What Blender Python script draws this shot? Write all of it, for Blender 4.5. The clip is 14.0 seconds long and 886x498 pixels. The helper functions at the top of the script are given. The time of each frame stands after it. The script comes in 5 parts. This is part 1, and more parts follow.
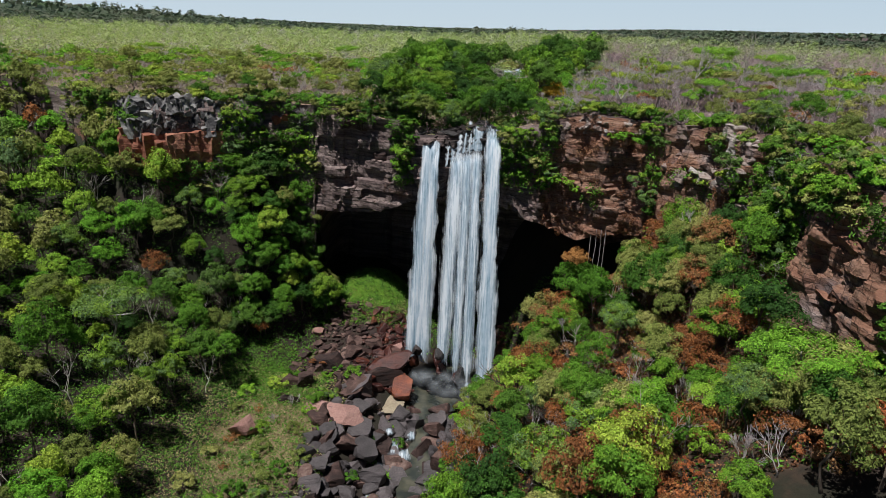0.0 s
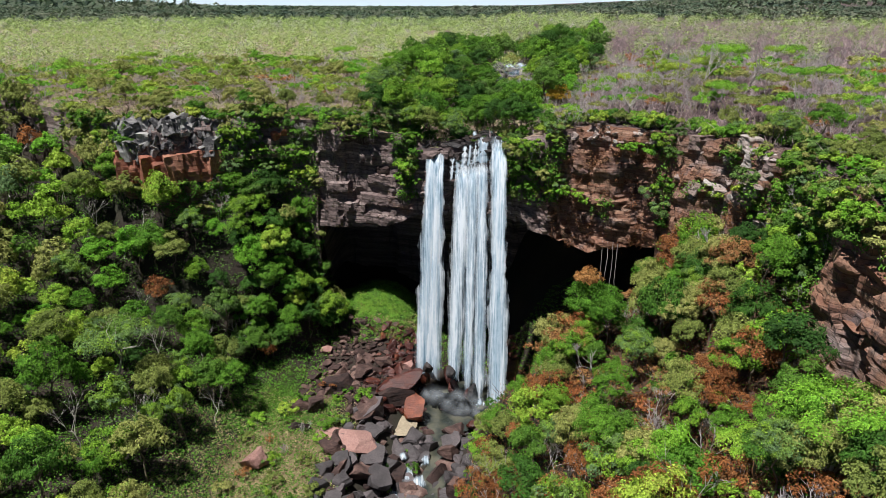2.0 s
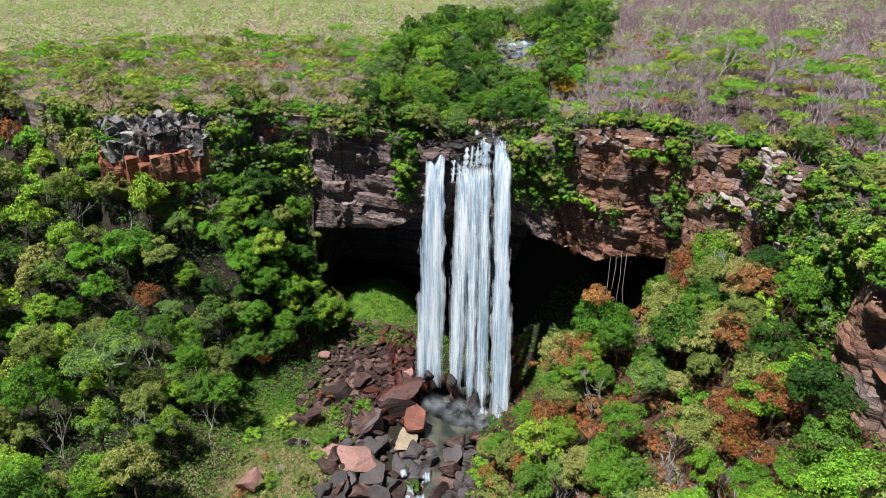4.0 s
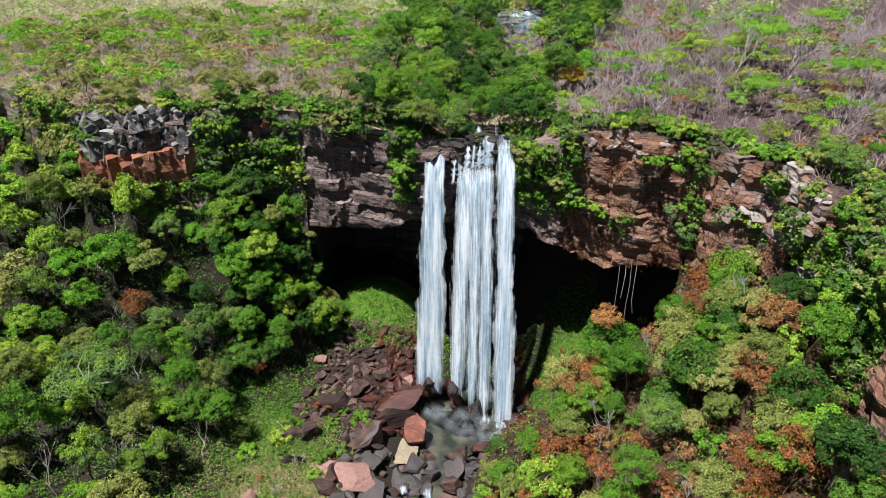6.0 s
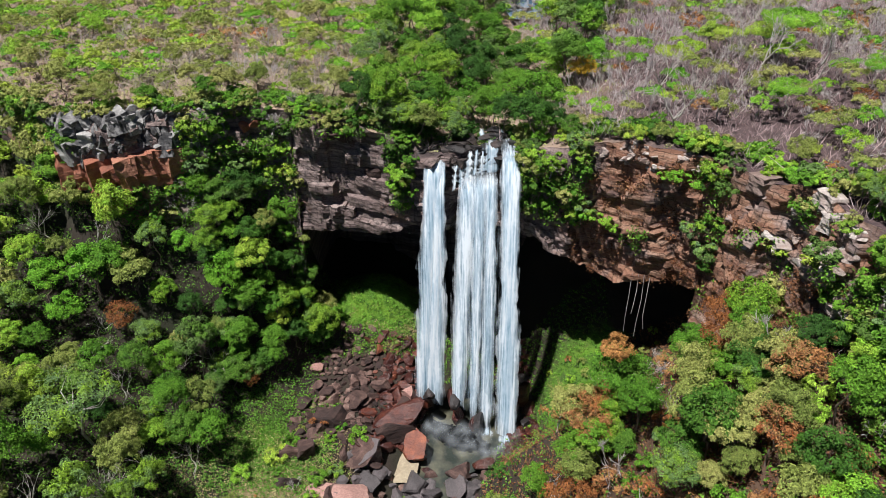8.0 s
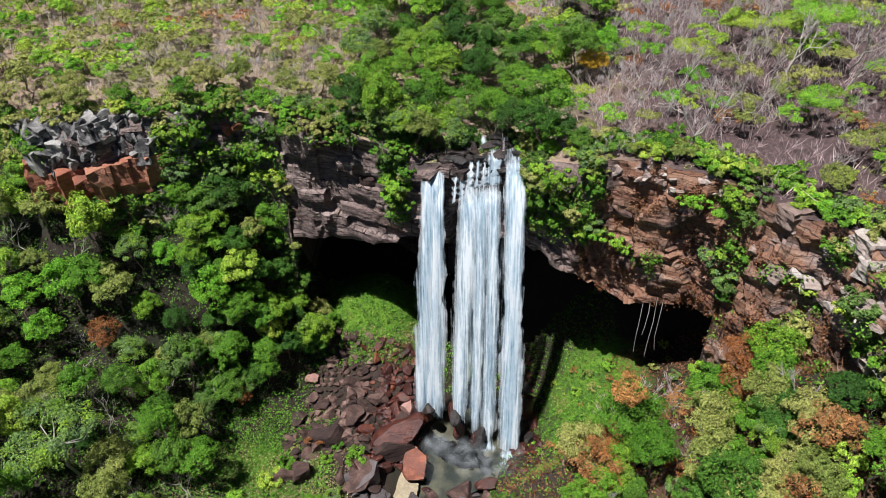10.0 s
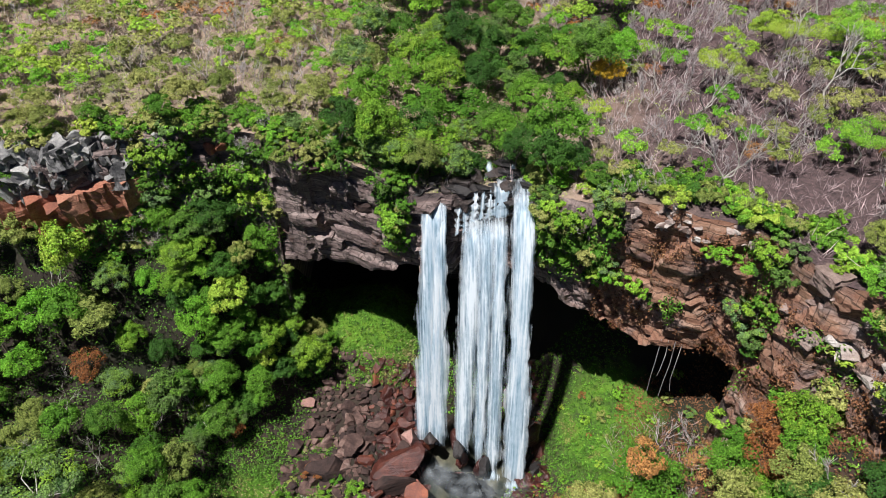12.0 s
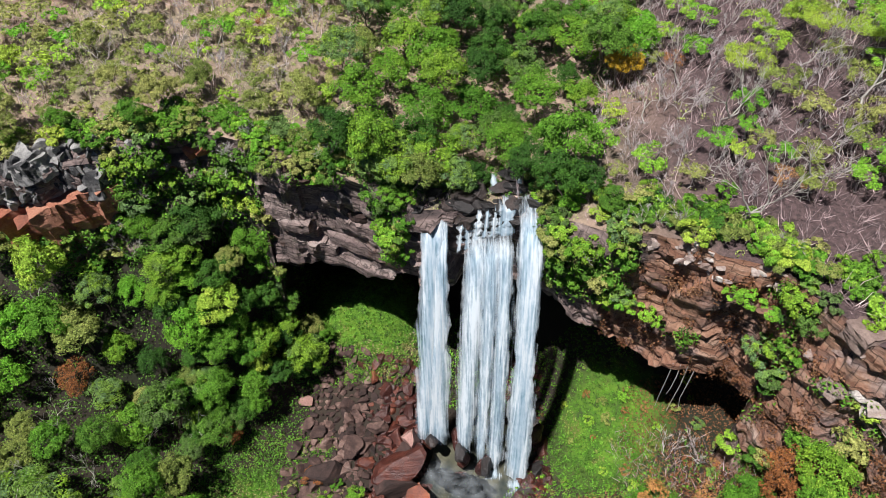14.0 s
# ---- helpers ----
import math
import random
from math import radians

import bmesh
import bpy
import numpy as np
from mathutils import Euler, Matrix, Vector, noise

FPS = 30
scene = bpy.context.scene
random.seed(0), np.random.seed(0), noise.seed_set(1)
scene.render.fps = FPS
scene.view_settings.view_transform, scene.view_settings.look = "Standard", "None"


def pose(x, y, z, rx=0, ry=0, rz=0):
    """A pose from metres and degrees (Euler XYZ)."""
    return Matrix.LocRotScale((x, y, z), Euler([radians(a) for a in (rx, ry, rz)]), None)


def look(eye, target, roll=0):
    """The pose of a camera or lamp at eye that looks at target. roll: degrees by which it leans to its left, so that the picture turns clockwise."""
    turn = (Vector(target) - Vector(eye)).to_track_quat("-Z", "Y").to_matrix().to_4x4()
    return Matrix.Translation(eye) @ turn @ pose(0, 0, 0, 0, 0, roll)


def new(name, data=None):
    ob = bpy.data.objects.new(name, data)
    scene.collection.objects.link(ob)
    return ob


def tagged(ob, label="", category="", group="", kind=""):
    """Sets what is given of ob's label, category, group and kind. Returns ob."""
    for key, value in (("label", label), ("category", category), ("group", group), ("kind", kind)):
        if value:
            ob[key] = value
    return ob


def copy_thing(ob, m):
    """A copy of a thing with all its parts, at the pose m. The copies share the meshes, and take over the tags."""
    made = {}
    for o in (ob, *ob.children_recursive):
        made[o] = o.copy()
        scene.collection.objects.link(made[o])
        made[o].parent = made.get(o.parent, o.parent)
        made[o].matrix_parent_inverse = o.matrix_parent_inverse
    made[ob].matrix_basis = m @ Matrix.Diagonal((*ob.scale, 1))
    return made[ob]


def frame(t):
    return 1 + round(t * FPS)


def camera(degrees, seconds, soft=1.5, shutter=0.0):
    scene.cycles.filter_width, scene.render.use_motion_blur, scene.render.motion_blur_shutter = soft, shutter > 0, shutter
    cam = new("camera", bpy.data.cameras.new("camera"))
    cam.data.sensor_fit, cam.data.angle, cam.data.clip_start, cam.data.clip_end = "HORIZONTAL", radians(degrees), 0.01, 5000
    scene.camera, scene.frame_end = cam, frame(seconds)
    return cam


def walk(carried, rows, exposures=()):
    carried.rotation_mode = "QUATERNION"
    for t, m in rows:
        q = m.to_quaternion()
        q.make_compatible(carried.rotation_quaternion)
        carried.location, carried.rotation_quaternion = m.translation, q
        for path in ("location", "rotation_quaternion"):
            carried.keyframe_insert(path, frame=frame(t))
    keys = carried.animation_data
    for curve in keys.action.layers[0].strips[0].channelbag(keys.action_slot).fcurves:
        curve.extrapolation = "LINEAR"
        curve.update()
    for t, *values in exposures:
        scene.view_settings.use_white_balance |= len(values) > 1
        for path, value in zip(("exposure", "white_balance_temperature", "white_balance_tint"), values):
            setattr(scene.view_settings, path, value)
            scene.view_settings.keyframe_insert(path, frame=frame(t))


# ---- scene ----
cam = camera(65.0, 14.0, soft=0.6)

PATH = [
    (0.3, (0.35, -3.4, 55.0), (0.358, -1.496, 54.388), 0.6),
    (0.5, (0.288, -3.203, 55.422), (0.294, -1.298, 54.811), 0.5),
    (1, (-0.027, -2.498, 56.46), (-0.025, -0.599, 55.831), 0.2),
    (1.5, (0.024, -1.082, 57.676), (0.025, 0.81, 57.028), 0.2),
    (2, (0.029, 0.606, 59.099), (0.03, 2.489, 58.426), 0.2),
    (2.5, (-0.025, 2.059, 60.41), (-0.024, 3.934, 59.713), 0.2),
    (3, (-0.081, 3.778, 61.637), (-0.08, 5.643, 60.914), 0.2),
    (5.5, (-0.103, 13.145, 67.844), (-0.103, 14.941, 66.963), -0.2),
    (6, (-0.098, 15.26, 69.01), (-0.098, 17.04, 68.099), -0.2),
    (6.5, (-0.143, 17.3, 70.185), (-0.142, 19.064, 69.242), -0.2),
    (7, (-0.013, 19.515, 71.357), (-0.016, 21.262, 70.384), -0.3),
    (7.5, (0.093, 21.7, 72.517), (0.087, 23.429, 71.513), -0.4),
    (8, (0.212, 24.036, 73.717), (0.204, 25.745, 72.678), -0.5),
    (8.2, (0.285, 24.874, 74.007), (0.275, 26.576, 72.958), -0.4),
    (10.5, (0.34, 37.425, 80.108), (0.329, 39.006, 78.882), -1.0),
    (11, (0.353, 40.459, 81.318), (0.339, 42.012, 80.057), -1.1),
    (11.5, (0.415, 43.26, 82.484), (0.399, 44.785, 81.19), -1.2),
    (12, (0.233, 46.181, 83.65), (0.221, 47.68, 82.326), -1.1),
    (12.5, (0.057, 49.023, 84.859), (0.048, 50.488, 83.498), -1.1),
    (13, (-0.1, 52.088, 86.203), (-0.106, 53.5, 84.787), -1.1),
    (13.5, (-0.09, 55.26, 87.559), (-0.097, 56.618, 86.091), -1.2),
    (14, (-0.126, 58.234, 88.709), (-0.131, 59.54, 87.195), -1.3),
]
START = [(0.0, pose(0.4, -3.6, 54.6, 72.0, -2.26, 0.24))]
walk(cam, START + [(t, look(eye, target, roll)) for t, eye, target, roll in PATH],
     exposures=[(0.0, -0.12), (0.6, 0.08), (1.5, 0.24), (3.0, 0.44), (14.0, 0.48)])

# ---- sky, sun, exposure ----
SUN_EL, SUN_AZ = 69.0, 233.0      # degrees above the horizon; compass bearing clockwise from +y
world = bpy.data.worlds.new("sky")
scene.world = world
world.use_nodes = True
wn = world.node_tree.nodes
sky = wn.new("ShaderNodeTexSky")
sky.sky_type, sky.sun_disc = "NISHITA", False
sky.sun_elevation, sky.sun_rotation = radians(SUN_EL), radians(SUN_AZ)
sky.dust_density, sky.air_density, sky.altitude = 0.1, 0.32, 800.0
wn["Background"].inputs["Strength"].default_value = 0.05
world.node_tree.links.new(sky.outputs[0], wn["Background"].inputs["Color"])
sun_data = bpy.data.lights.new("sun", "SUN")
sun_data.energy, sun_data.angle, sun_data.color = 5.0, radians(0.6), (1.0, 0.985, 0.985)
sun = new("sun", sun_data)
sun_dir = Vector((math.sin(radians(SUN_AZ)) * math.cos(radians(SUN_EL)), math.cos(radians(SUN_AZ)) * math.cos(radians(SUN_EL)), math.sin(radians(SUN_EL))))
sun.matrix_basis = look(sun_dir * 300, (0, 0, 0))


# ---- materials ----
def shader(name):
    m = bpy.data.materials.new(name)
    m.use_nodes = True
    nt = m.node_tree
    return m, nt, nt.nodes["Principled BSDF"], nt.nodes["Material Output"]


def node(nt, kind, **inputs):
    n = nt.nodes.new(kind)
    for key, value in inputs.items():
        slot = n.inputs[key.replace("_", " ")]
        if isinstance(value, bpy.types.NodeSocket):
            nt.links.new(value, slot)
        else:
            slot.default_value = value
    return n


def ramp(nt, fac, stops):
    n = nt.nodes.new("ShaderNodeValToRGB")
    nt.links.new(fac, n.inputs[0])
    el = n.color_ramp.elements
    while len(el) < len(stops):
        el.new(0.5)
    for e, (p, c) in zip(el, stops):
        e.position, e.color = p, (*c, 1)
    return n.outputs[0]


def mixed(nt, fac, a, b, mode="MIX"):
    n = nt.nodes.new("ShaderNodeMix")
    n.data_type, n.blend_type = "RGBA", mode
    for slot, value in ((n.inputs[0], fac), (n.inputs[6], a), (n.inputs[7], b)):
        if isinstance(value, bpy.types.NodeSocket):
            nt.links.new(value, slot)
        else:
            slot.default_value = value if isinstance(value, float) else (*value, 1)
    return n.outputs[2]


def calc(nt, op, a, b=0.5):
    n = nt.nodes.new("ShaderNodeMath")
    n.operation = op
    for slot, value in zip(n.inputs, (a, b)):
        if isinstance(value, bpy.types.NodeSocket):
            nt.links.new(value, slot)
        else:
            slot.default_value = value
    return n.outputs[0]


def coords(nt, scale=(1, 1, 1), kind="Object"):
    tc = nt.nodes.new("ShaderNodeTexCoord")
    mp = nt.nodes.new("ShaderNodeMapping")
    mp.inputs["Scale"].default_value = scale
    nt.links.new(tc.outputs[kind], mp.inputs[0])
    return mp.outputs[0]


def world_place(nt):
    return nt.nodes.new("ShaderNodeNewGeometry").outputs["Position"]


def bump(nt, bsdf, height, strength=0.5, distance=0.2):
    b = node(nt, "ShaderNodeBump", Strength=strength, Distance=distance, Height=height)
    nt.links.new(b.outputs[0], bsdf.inputs["Normal"])


def leaf_material(name, stops, patch=0.0, far=False, spread=1.0):
    """Leaves: a hue for each tree, a shade for each leaf, light passing through."""
    m, nt, bsdf, out = shader(name)
    info = nt.nodes.new("ShaderNodeObjectInfo")
    geo = nt.nodes.new("ShaderNodeNewGeometry")
    if far:
        n1 = node(nt, "ShaderNodeTexNoise", Vector=geo.outputs["Position"], Scale=patch, Detail=3.0)
        n2 = node(nt, "ShaderNodeTexNoise", Vector=geo.outputs["Position"], Scale=patch * 4.5, Detail=1.0)
        hue = calc(nt, "MULTIPLY_ADD", n1.outputs[0], 1.9)
        nt.links.new(calc(nt, "MULTIPLY_ADD", n2.outputs[0], 1.9), hue.node.inputs[2])
        hue.node.inputs[2].links[0].from_node.inputs[2].default_value = -1.4
    else:
        att = nt.nodes.new("ShaderNodeAttribute")
        att.attribute_name = "hue"
        hue = calc(nt, "PINGPONG", calc(nt, "ADD", att.outputs["Fac"], info.outputs["Random"]), 1.0)
    base = ramp(nt, hue, stops)
    shade = calc(nt, "MULTIPLY_ADD", geo.outputs["Random Per Island"], 1.1 * spread)
    shade.node.inputs[2].default_value = 1.0 - 0.55 * spread
    col = mixed(nt, 1.0, base, shade, "MULTIPLY")
    nt.links.new(col, bsdf.inputs["Base Color"])
    bsdf.inputs["Roughness"].default_value = 0.65
    bsdf.inputs["Specular IOR Level"].default_value = 0.12
    tr = node(nt, "ShaderNodeBsdfTranslucent", Color=col)
    mx = nt.nodes.new("ShaderNodeMixShader")
    mx.inputs[0].default_value = 0.14
    nt.links.new(bsdf.outputs[0], mx.inputs[1])
    nt.links.new(tr.outputs[0], mx.inputs[2])
    nt.links.new(mx.outputs[0], out.inputs[0])
    return m


LEAF = {
    "dark": leaf_material("leaf_dark_green", [(0, (0.034, 0.088, 0.017)), (0.45, (0.064, 0.160, 0.021)), (0.8, (0.105, 0.215, 0.027)), (1, (0.095, 0.15, 0.048))]),
    "mid": leaf_material("leaf_green", [(0, (0.070, 0.185, 0.018)), (0.5, (0.125, 0.270, 0.026)), (0.8, (0.200, 0.330, 0.030)), (1, (0.120, 0.200, 0.083))]),
    "bright": leaf_material("leaf_bright_green", [(0, (0.125, 0.330, 0.027)), (0.5, (0.215, 0.410, 0.039)), (1, (0.350, 0.440, 0.060))]),
    "olive": leaf_material("leaf_olive", [(0, (0.150, 0.200, 0.045)), (0.5, (0.235, 0.275, 0.068)), (1, (0.33, 0.33, 0.102))]),
    "dry": leaf_material("leaf_dry_brown", [(0, (0.20, 0.080, 0.03)), (0.4, (0.31, 0.120, 0.040)), (0.75, (0.36, 0.20, 0.085)), (1, (0.33, 0.100, 0.035))]),
    "orange": leaf_material("leaf_orange", [(0, (0.40, 0.19, 0.06)), (1, (0.47, 0.27, 0.10))]),
    "yellow": leaf_material("leaf_yellow", [(0, (0.433, 0.300, 0.025)), (1, (0.515, 0.330, 0.034))]),
    "grey": leaf_material("twig_grey", [(0, (0.38, 0.275, 0.29)), (0.5, (0.55, 0.44, 0.455)), (1, (0.54, 0.40, 0.38))]),
    "far": leaf_material("woods_leaf", [(0, (0.46, 0.42, 0.408)), (0.22, (0.38, 0.43, 0.240)), (0.42, (0.43, 0.57, 0.156)), (0.58, (0.17, 0.27, 0.078)), (0.72, (0.47, 0.60, 0.168)), (0.86, (0.48, 0.46, 0.336)), (1, (0.22, 0.34, 0.102))], 0.05, True, 0.5),
    "farther": leaf_material("distant_woods_leaf", [(0, (0.055, 0.085, 0.065)), (0.45, (0.085, 0.125, 0.07)), (0.7, (0.16, 0.17, 0.12)), (1, (0.09, 0.14, 0.06))], 0.006, True, 0.4),
    "herb": leaf_material("herb_leaf", [(0, (0.060, 0.100, 0.025)), (0.4, (0.090, 0.220, 0.025)), (0.7, (0.140, 0.300, 0.031)), (1, (0.200, 0.200, 0.063))], 0.22, True),
    "scrub": leaf_material("scrub_leaf", [(0, (0.35, 0.290, 0.230)), (0.3, (0.40, 0.350, 0.22)), (0.5, (0.30, 0.370, 0.10)), (0.8, (0.391, 0.500, 0.112)), (1, (0.288, 0.250, 0.173))], 0.11, True),
    "litter": leaf_material("litter_leaf", [(0, (0.11, 0.048, 0.024)), (0.5, (0.22, 0.095, 0.046)), (1, (0.30, 0.165, 0.085))], 0.3, True),
    "straw": leaf_material("straw", [(0, (0.26, 0.19, 0.10)), (0.5, (0.42, 0.34, 0.18)), (1, (0.20, 0.22, 0.06))], 0.12, True),
}


def bark_material(name, dark, pale):
    m, nt, bsdf, out = shader(name)
    n = node(nt, "ShaderNodeTexNoise", Vector=coords(nt, (3, 3, 0.6)), Scale=2.0, Detail=6.0)
    nt.links.new(ramp(nt, n.outputs[0], [(0.3, dark), (0.7, pale)]), bsdf.inputs["Base Color"])
    bsdf.inputs["Roughness"].default_value = 0.9
    bump(nt, bsdf, n.outputs[0], 0.6, 0.05)
    return m


BARK = bark_material("bark_brown", (0.07, 0.05, 0.035), (0.20, 0.16, 0.12))
BARK_PALE = bark_material("bark_pale", (0.26, 0.23, 0.20), (0.55, 0.51, 0.46))
BARK_GREY = bark_material("bark_grey", (0.32, 0.27, 0.265), (0.60, 0.545, 0.53))


def rock_material(name, stops, scale=0.35, wet=0.0, strata=2.2, moss=0.0):
    m, nt, bsdf, out = shader(name)
    at = world_place(nt)
    info = nt.nodes.new("ShaderNodeObjectInfo")
    big = node(nt, "ShaderNodeTexNoise", Vector=at, Scale=scale, Detail=8.0, Roughness=0.65, Distortion=0.6)
    st = nt.nodes.new("ShaderNodeMapping")
    st.inputs["Scale"].default_value = (0.12, 0.12, strata)
    nt.links.new(at, st.inputs[0])
    band = node(nt, "ShaderNodeTexNoise", Vector=st.outputs[0], Scale=0.9, Detail=5.0, Roughness=0.7)
    fine = node(nt, "ShaderNodeTexNoise", Vector=at, Scale=5.0, Detail=6.0, Roughness=0.7)
    f = calc(nt, "MULTIPLY_ADD", big.outputs[0], 0.6)
    nt.links.new(calc(nt, "MULTIPLY", band.outputs[0], 0.4), f.node.inputs[2])
    each = calc(nt, "FRACT", calc(nt, "ADD", info.outputs["Random"], nt.nodes.new("ShaderNodeNewGeometry").outputs["Random Per Island"]))
    f2 = calc(nt, "MULTIPLY_ADD", each, 0.26)
    nt.links.new(calc(nt, "ADD", f, -0.13), f2.node.inputs[2])
    col = ramp(nt, f2, stops)
    col = mixed(nt, 0.55, col, ramp(nt, fine.outputs[0], [(0.3, (0.25, 0.25, 0.25)), (0.62, (1, 1, 1))]), "MULTIPLY")
    if moss:
        mo = node(nt, "ShaderNodeTexNoise", Vector=at, Scale=0.5, Detail=6.0, Roughness=0.7)
        col = mixed(nt, ramp(nt, mo.outputs[0], [(0.62 - moss, (0, 0, 0)), (0.70 - moss, (1, 1, 1))]), col, (0.075, 0.10, 0.025))
    nt.links.new(col, bsdf.inputs["Base Color"])
    bsdf.inputs["Roughness"].default_value = 0.85 - 0.55 * wet
    h = calc(nt, "MULTIPLY_ADD", fine.outputs[0], 0.35)
    nt.links.new(calc(nt, "MULTIPLY", band.outputs[0], 0.8), h.node.inputs[2])
    bump(nt, bsdf, h, 0.9, 0.35)
    return m


def zoned_cliff(name):
    """Sandstone: grey crusted tops, purple-grey beds, red and ochre fresh faces where the rock has broken away."""
    m, nt, bsdf, out = shader(name)
    at = world_place(nt)
    sep = node(nt, "ShaderNodeSeparateXYZ", Vector=at)
    big = node(nt, "ShaderNodeTexNoise", Vector=at, Scale=0.13, Detail=7.0, Roughness=0.62, Distortion=0.7)
    st = nt.nodes.new("ShaderNodeMapping")
    st.inputs["Scale"].default_value = (0.10, 0.10, 1.6)
    nt.links.new(at, st.inputs[0])
    band = node(nt, "ShaderNodeTexNoise", Vector=st.outputs[0], Scale=0.8, Detail=6.0, Roughness=0.7, Distortion=0.4)
    drip = nt.nodes.new("ShaderNodeMapping")
    drip.inputs["Scale"].default_value = (0.9, 0.9, 0.07)
    nt.links.new(at, drip.inputs[0])
    streak = node(nt, "ShaderNodeTexNoise", Vector=drip.outputs[0], Scale=1.0, Detail=5.0, Roughness=0.6)
    fine = node(nt, "ShaderNodeTexNoise", Vector=at, Scale=3.5, Detail=7.0, Roughness=0.75)
    grey = ramp(nt, band.outputs[0], [(0.25, (0.05, 0.037, 0.036)), (0.43, (0.17, 0.118, 0.108)), (0.58, (0.33, 0.245, 0.22)), (0.78, (0.52, 0.45, 0.41))])
    red = ramp(nt, band.outputs[0], [(0.2, (0.085, 0.045, 0.032)), (0.43, (0.27, 0.125, 0.076)), (0.58, (0.38, 0.215, 0.140)), (0.78, (0.48, 0.37, 0.30))])
    # ochre faces lie east of the fall and low on the western crag
    east = node(nt, "ShaderNodeMapRange", Value=sep.outputs[0], From_Min=13.0, From_Max=22.0)
    west = calc(nt, "MULTIPLY", node(nt, "ShaderNodeMapRange", Value=sep.outputs[0], From_Min=-36.0, From_Max=-44.0).outputs[0],
                node(nt, "ShaderNodeMapRange", Value=sep.outputs[2], From_Min=35.5, From_Max=33.5).outputs[0])
    back = node(nt, "ShaderNodeMapRange", Value=sep.outputs[1], From_Min=73.0, From_Max=79.0)
    south = calc(nt, "MULTIPLY", node(nt, "ShaderNodeMapRange", Value=sep.outputs[1], From_Min=70.0, From_Max=64.0).outputs[0], east.outputs[0])
    zone = calc(nt, "MAXIMUM", calc(nt, "MAXIMUM", calc(nt, "MULTIPLY", east.outputs[0], back.outputs[0]), south), west)
    w = calc(nt, "MULTIPLY_ADD", zone, 0.24)
    nt.links.new(calc(nt, "ADD", big.outputs[0], -0.30), w.node.inputs[2])
    col = mixed(nt, ramp(nt, w, [(0.30, (0, 0, 0)), (0.42, (1, 1, 1))]), grey, red)
    col = mixed(nt, ramp(nt, streak.outputs[0], [(0.55, (0, 0, 0)), (0.72, (0.75, 0.75, 0.75))]), col, (0.035, 0.03, 0.032))
    col = mixed(nt, 0.6, col, ramp(nt, fine.outputs[0], [(0.3, (0.3, 0.3, 0.3)), (0.6, (1, 1, 1))]), "MULTIPLY")
    warp = calc(nt, "MULTIPLY_ADD", big.outputs[0], 3.0)
    nt.links.new(sep.outputs[2], warp.node.inputs[2])
    flat = node(nt, "ShaderNodeCombineXYZ", X=calc(nt, "ADD", sep.outputs[0], calc(nt, "MULTIPLY", sep.outputs[1], -0.8)), Y=warp)
    joint = node(nt, "ShaderNodeTexBrick", Vector=flat.outputs[0], Color1=(1, 1, 1, 1), Color2=(0.82, 0.82, 0.82, 1), Mortar=(0, 0, 0, 1), Scale=1.0, Mortar_Size=0.05, Mortar_Smooth=0.6, Brick_Width=1.9, Row_Height=0.7)
    joint.offset = 0.37
    col = mixed(nt, 0.55, col, joint.outputs["Color"], "MULTIPLY")
    nt.links.new(col, bsdf.inputs["Base Color"])
    bsdf.inputs["Roughness"].default_value = 0.88
    h = calc(nt, "MULTIPLY_ADD", fine.outputs[0], 0.5)
    nt.links.new(calc(nt, "ADD", band.outputs[0], calc(nt, "MULTIPLY", joint.outputs["Color"], 0.5)), h.node.inputs[2])
    bump(nt, bsdf, h, 0.9, 0.4)
    return m


CLIFF = zoned_cliff("cliff_sandstone")
ROCK_BROWN = rock_material("rock_brown", [(0.32, (0.022, 0.012, 0.010)), (0.50, (0.070, 0.037, 0.030)), (0.63, (0.18, 0.105, 0.084)), (0.78, (0.38, 0.27, 0.225))], 0.6)
ROCK_RED = rock_material("rock_wet_red", [(0.27, (0.022, 0.008, 0.008)), (0.50, (0.075, 0.022, 0.016)), (0.63, (0.155, 0.044, 0.027)), (0.76, (0.38, 0.13, 0.065))], 0.7, wet=0.85)
ROCK_PINK = rock_material("rock_pink", [(0.25, (0.26, 0.13, 0.105)), (0.5, (0.43, 0.24, 0.20)), (0.8, (0.52, 0.34, 0.28))])
ROCK_DARK = rock_material("rock_dark", [(0.25, (0.035, 0.03, 0.03)), (0.5, (0.10, 0.085, 0.085)), (0.8, (0.20, 0.16, 0.16))], wet=0.3)
ROCK_CRAG = rock_material("rock_crag", [(0.30, (0.02, 0.02, 0.022)), (0.40, (0.075, 0.072, 0.072)), (0.48, (0.21, 0.20, 0.195)), (0.58, (0.34, 0.325, 0.305)), (0.72, (0.50, 0.48, 0.45))], 0.9, strata=0.5)
ROCK_REDCRAG = rock_material("rock_red_crag", [(0.28, (0.12, 0.05, 0.035)), (0.46, (0.34, 0.115, 0.065)), (0.75, (0.50, 0.25, 0.16))])
ROCK_PALE = rock_material("rock_pale", [(0.25, (0.13, 0.08, 0.065)), (0.42, (0.31, 0.22, 0.185)), (0.55, (0.50, 0.42, 0.375)), (0.75, (0.66, 0.61, 0.56))])
ROCK_GREY = rock_material("rock_grey", [(0.25, (0.07, 0.06, 0.056)), (0.5, (0.20, 0.17, 0.155)), (0.75, (0.42, 0.38, 0.34))])
ROCK_ORANGE = rock_material("rock_orange", [(0.25, (0.12, 0.05, 0.03)), (0.5, (0.27, 0.125, 0.075)), (0.8, (0.40, 0.24, 0.165))])


